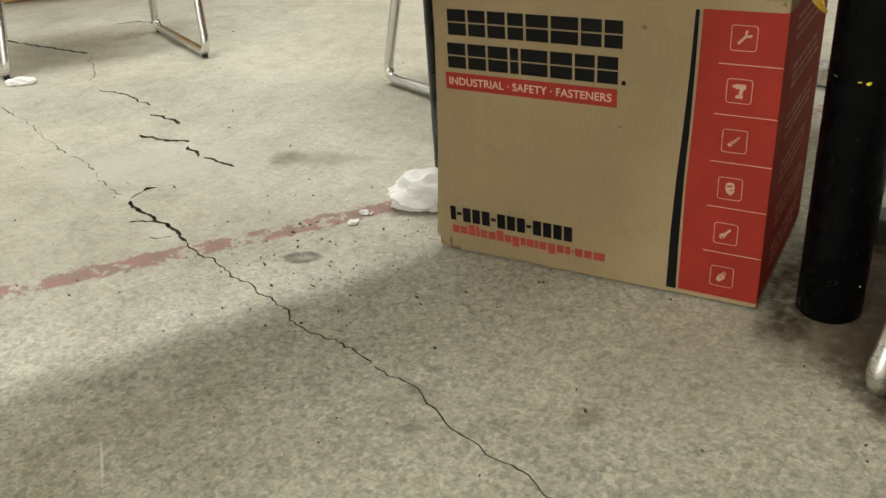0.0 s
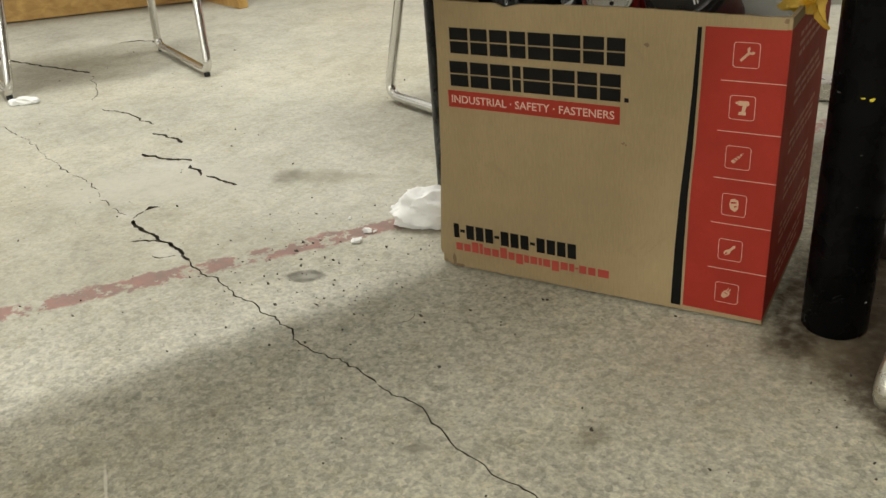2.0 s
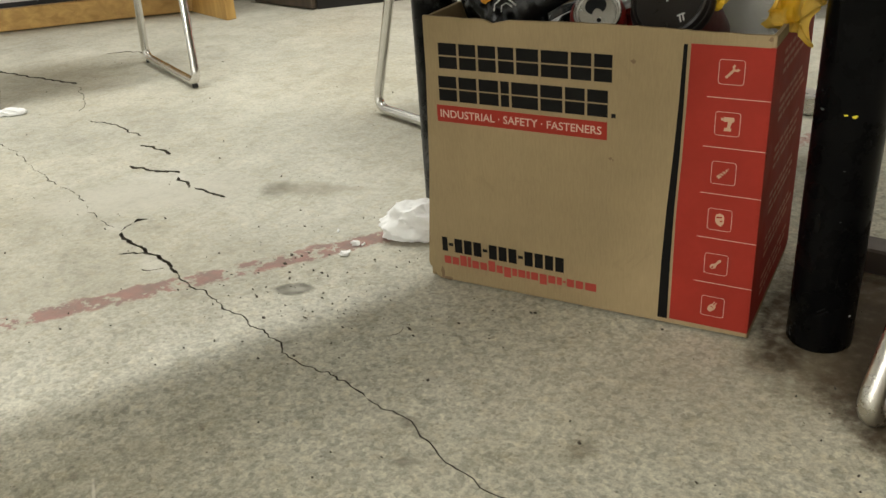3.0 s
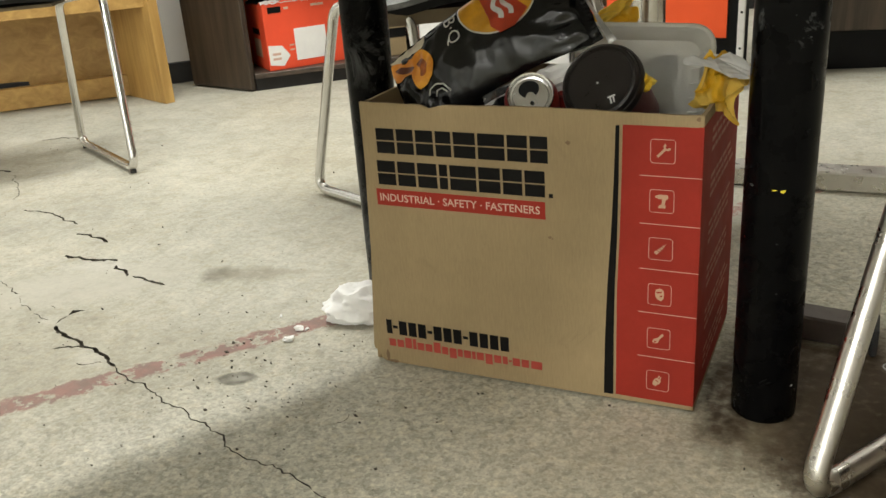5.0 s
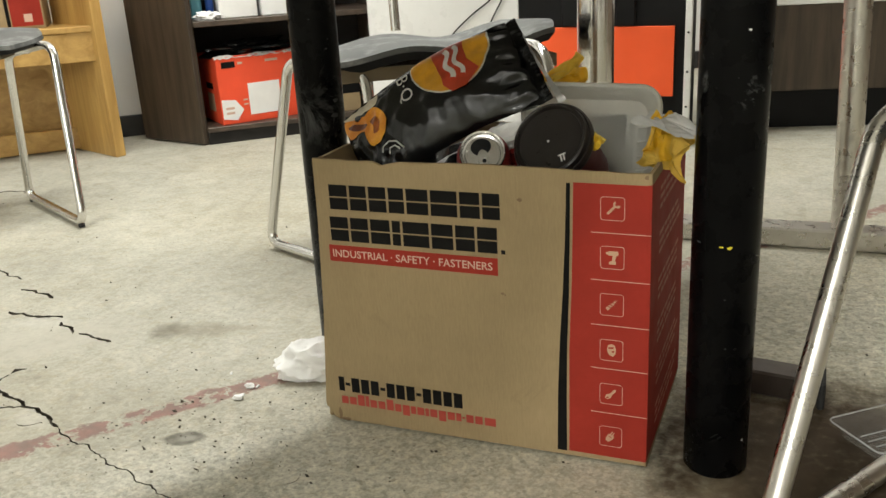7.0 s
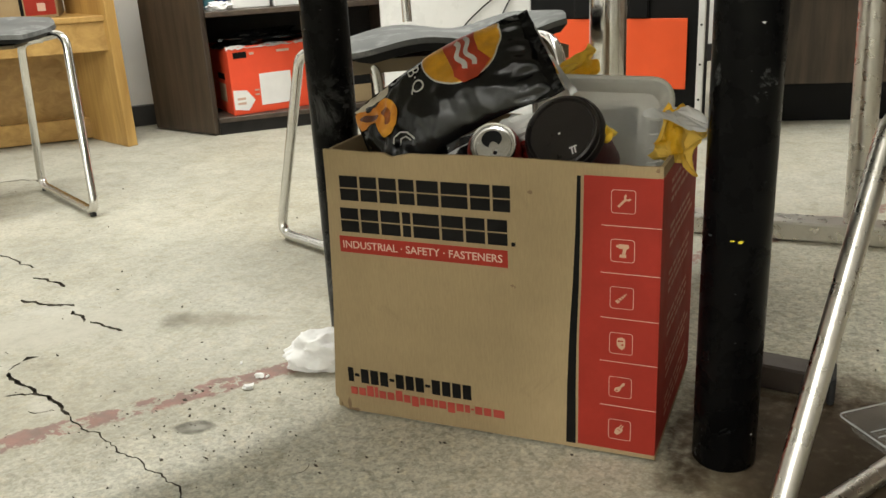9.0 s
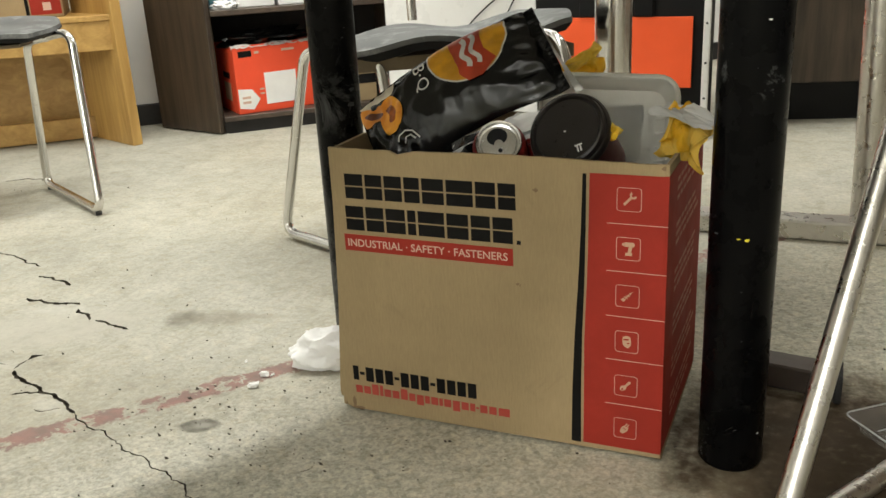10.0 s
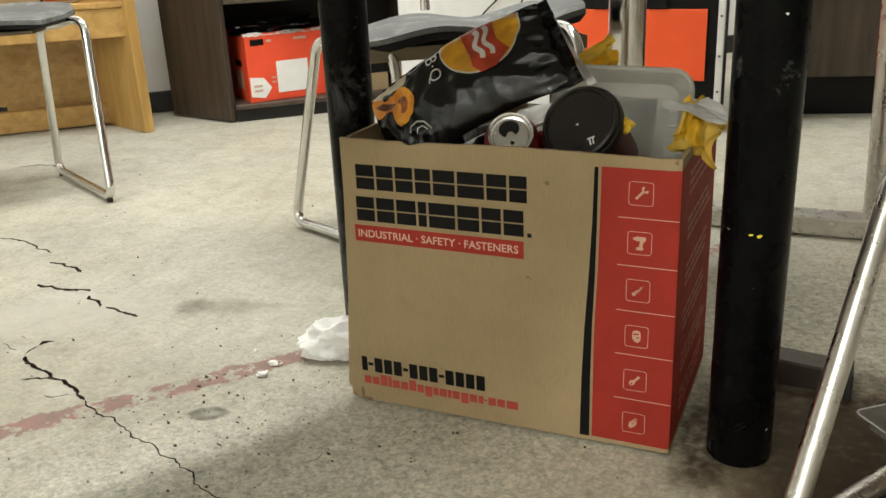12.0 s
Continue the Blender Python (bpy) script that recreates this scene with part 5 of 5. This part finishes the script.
curl = [(0.017, -0.134, 0.001), (0.021, -0.143, 0.0015), (0.019, -0.152, 0.001), (0.012, -0.158, 0.001)]
tagged(part("hair_curl", tube(rounded(curl, 0.01, 4), 0.00035, 6), GRIT), "thin dark curled thread on the concrete", "thread")

# clear plastic pack by the near chair
n = Nodes("clear_plastic", 0.15)
n.base((0.8, 0.8, 0.78))
n.p.inputs["Alpha"].default_value = 0.12
n.bump(n.noise(50, 4), 0.2, 0.002)
CLEAR = n.m
n = Nodes("clear_plastic_edge", 0.2)
n.base((0.75, 0.75, 0.73))
n.p.inputs["Alpha"].default_value = 0.45
CLEAR_EDGE = n.m
pack = thing("plastic_tray", "empty clear plastic tray lying on the floor", "plastic tray", pose(0.697, 0.152, 0.001, 0, 0, -50))
part("tray", dish([(0.045, 0.062, 0.010, 0.022), (0.043, 0.060, 0.010, 0.023), (0.040, 0.057, 0.009, 0.020), (0.034, 0.050, 0.008, 0.003), (0.026, 0.042, 0.006, 0.002)]), CLEAR, pack, "", True)
rim = [(x, y, 0.0225) for x, y in rounded_rect(0.045, 0.062, 0.010)]
part("rim", tube(rim + rim[:2], 0.0011, 6), CLEAR_EDGE, pack, "pale folded rim", True)
for k in range(4):
    part("rib", tube([(-0.02 + 0.013 * k, -0.03, 0.0032), (-0.02 + 0.013 * k, 0.03, 0.0032)], 0.0009, 6), CLEAR_EDGE, pack)
for k in range(9):
    part("lid_rib", tube([(-0.045 + 0.010 * k, 0.105, 0.012), (-0.050 + 0.010 * k, 0.135, 0.017), (-0.046 + 0.010 * k, 0.160, 0.012)], 0.0018, 6), CLEAR_EDGE, pack, "ribbed clear lid", True)
part("lid", box((-0.052, 0.100, 0.008), (0.048, 0.165, 0.011), 0.002), CLEAR, pack, "clear plastic lid")

# ---------------------------------------------------------------- in the cupboards
oc = thing("paper_carton", "orange-red paper carton with a white label and torn top", "carton", pose(-1.262, 1.535, 0.058, 0, 0, 53))
part("body", box((0, 0, 0), (0.30, 0.215, 0.225), 0.002), ORANGE_CARD, oc)
part("label", box((0.100, -0.0012, 0.024), (0.212, -0.0004, 0.130)), WHITE_PAPER, oc, "white paper label")
part("arrow_label", slab([(0.004, 0.02), (0.052, 0.012), (0.078, 0.045), (0.052, 0.08), (0.004, 0.085)], 0.0008, Matrix.Translation((0, -0.0004, 0)) @ Matrix.Rotation(radians(90), 4, "X")), WHITE_PAPER, oc, "white arrow-shaped label")
part("brand_bar", box((0.018, -0.0012, 0.188), (0.064, -0.0004, 0.208)), PRINT_BLACK, oc, "black printed bar")
tagged(part("print_line", merge(box((0.016, -0.0016, 0.050), (0.045, -0.0013, 0.058)), box((0.016, -0.0016, 0.034), (0.045, -0.0013, 0.042)), box((0.074, -0.0012, 0.196), (0.09, -0.0004, 0.204)), box((0.17, -0.0012, 0.196), (0.215, -0.0004, 0.204)), box((0.08, -0.0012, 0.075), (0.096, -0.0004, 0.08)), box((0.08, -0.0012, 0.06), (0.096, -0.0004, 0.065))), PRINT_PALE, oc), kind="stuff")
part("side_label", box((-0.0012, 0.06, 0.04), (-0.0004, 0.13, 0.10)), PRINT_TAN, oc)
part("side_bar", box((-0.0012, 0.06, 0.115), (-0.0004, 0.13, 0.135)), PRINT_BLACK, oc)
bm = crumple((0.15, 0.095, 0.034), 51, 2.0, 0.35, 4)
bmesh.ops.transform(bm, matrix=Matrix.Translation((0.15, 0.10, 0.232)), verts=bm.verts)
part("torn_lining", bm, BAG_BLACK, oc, "dark plastic lining", True)
bm = bmesh.new()
rnd = random.Random(8)
a = [bm.verts.new((-0.004 + 0.308 * k / 30, -0.003, 0.219 + rnd.uniform(-0.003, 0.003))) for k in range(31)]
b = [bm.verts.new((v.co.x, v.co.y + 0.006 + rnd.uniform(-0.002, 0.002), 0.2275 + 0.003 * math.sin(k * 0.5) + rnd.uniform(-0.0015, 0.0015))) for k, v in enumerate(a)]
for k in range(30):
    bm.faces.new((a[k], a[k + 1], b[k + 1], b[k]))
bmesh.ops.solidify(bm, geom=bm.faces[:], thickness=0.0012)
part("torn_edge", bm, WHITE_FILM, oc, "torn pale paper edge")

pc = thing("printed_carton", "tan carton with red and black print in the cupboard", "carton", CM @ pose(0.475, 0.03, 0.058))
part("body", box((0, 0, 0), (0.08, 0.2, 0.155), 0.002), CARD, pc)
part("red_patch", box((0.01, -0.0012, 0.10), (0.079, -0.0004, 0.15)), PRINT_RED, pc)
part("black_patch", box((0.01, -0.0012, 0.062), (0.079, -0.0004, 0.094)), PRINT_BLACK, pc)

for name, lo, hi, mat, label, cat in (
        ("white_box", (0.11, 0.05, 0.403), (0.235, 0.22, 0.56), WHITE_PAPER, "plain white cardboard box on the shelf", "box"),
        ("white_box", (0.245, 0.03, 0.403), (0.46, 0.2, 0.53), WHITE_ENAMEL, "wide white box on the cupboard shelf", "box"),
        ("blue_tin", (0.026, 0.12, 0.403), (0.062, 0.18, 0.52), plain("teal_tin", (0.10, 0.30, 0.36), 0.4), "small teal tin on the shelf", "tin")):
    ob = part(name, box(lo, hi, 0.003, CM), mat)
    tagged(ob, label, cat)
bt = thing("spray_bottle", "slim blue plastic bottle on the shelf", "bottle", CM @ pose(0.088, 0.13, 0.403))
part("body", lathe([(0, 0), (0.012, 0), (0.0135, 0.003), (0.0135, 0.10), (0.006, 0.115), (0, 0.115)], 20), plain("blue_plastic", (0.02, 0.07, 0.28), 0.35), bt, "", True)
part("cap", lathe([(0.008, 0.112), (0.008, 0.135), (0, 0.136)], 16), WHITE_ENAMEL, bt)
ob = part("crumpled_paper", crumple((0.042, 0.03, 0.016), 61, 2.5, 0.5, 3), TISSUE)
ob.matrix_world = CM @ pose(0.075, 0.055, 0.413)
tagged(ob, "crumpled white paper on the cupboard shelf", "paper")

# a second printed carton, on the desk's shelf
sb = thing("cardboard_box", "brown cardboard box with a red panel on the desk shelf", "cardboard box", pose(-1.99, 0.98, 0.418, 0, 0, 40))
part("body", box((0, 0, 0), (0.42, 0.2, 0.30), 0.003), CARD, sb)
part("red_print", box((0.325, -0.0012, 0.010), (0.415, -0.0004, 0.29)), PRINT_RED, sb)
part("black_stripe", box((0.311, -0.0012, 0.010), (0.321, -0.0004, 0.29)), PRINT_BLACK, sb)
part("icon_frame", box((0.362, -0.0018, 0.022), (0.386, -0.0013, 0.046)), PRINT_PALE, sb)
tagged(part("address_line", merge(*[box((0.10 + 0.014 * k, -0.0012, 0.03), (0.111 + 0.014 * k, -0.0004, 0.042)) for k in range(10)]), PRINT_URL, sb), kind="stuff")

# cables against the white cabinet
for pts in ([(-0.56, 1.744, 0.24), (-0.50, 1.744, 0.33), (-0.42, 1.744, 0.395), (-0.367, 1.744, 0.428), (-0.30, 1.744, 0.52)], [(-0.40, 1.744, 0.28), (-0.371, 1.744, 0.365), (-0.33, 1.744, 0.43), (-0.29, 1.744, 0.55)]):
    tagged(part("cable", tube(rounded(pts, 0.1, 5), 0.0024, 8), BLACK_DEEP, None, "", True), "thin black cable hanging before the white cabinet", "cable", "cables")
ob = part("door_stop", box((-0.10, 2.215, 0.0), (0.0, 2.30, 0.012), 0.003), WHITE_ENAMEL)
ob.matrix_world = ROOM.copy()
tagged(ob, "flat pale block on the floor by the wall", "block")
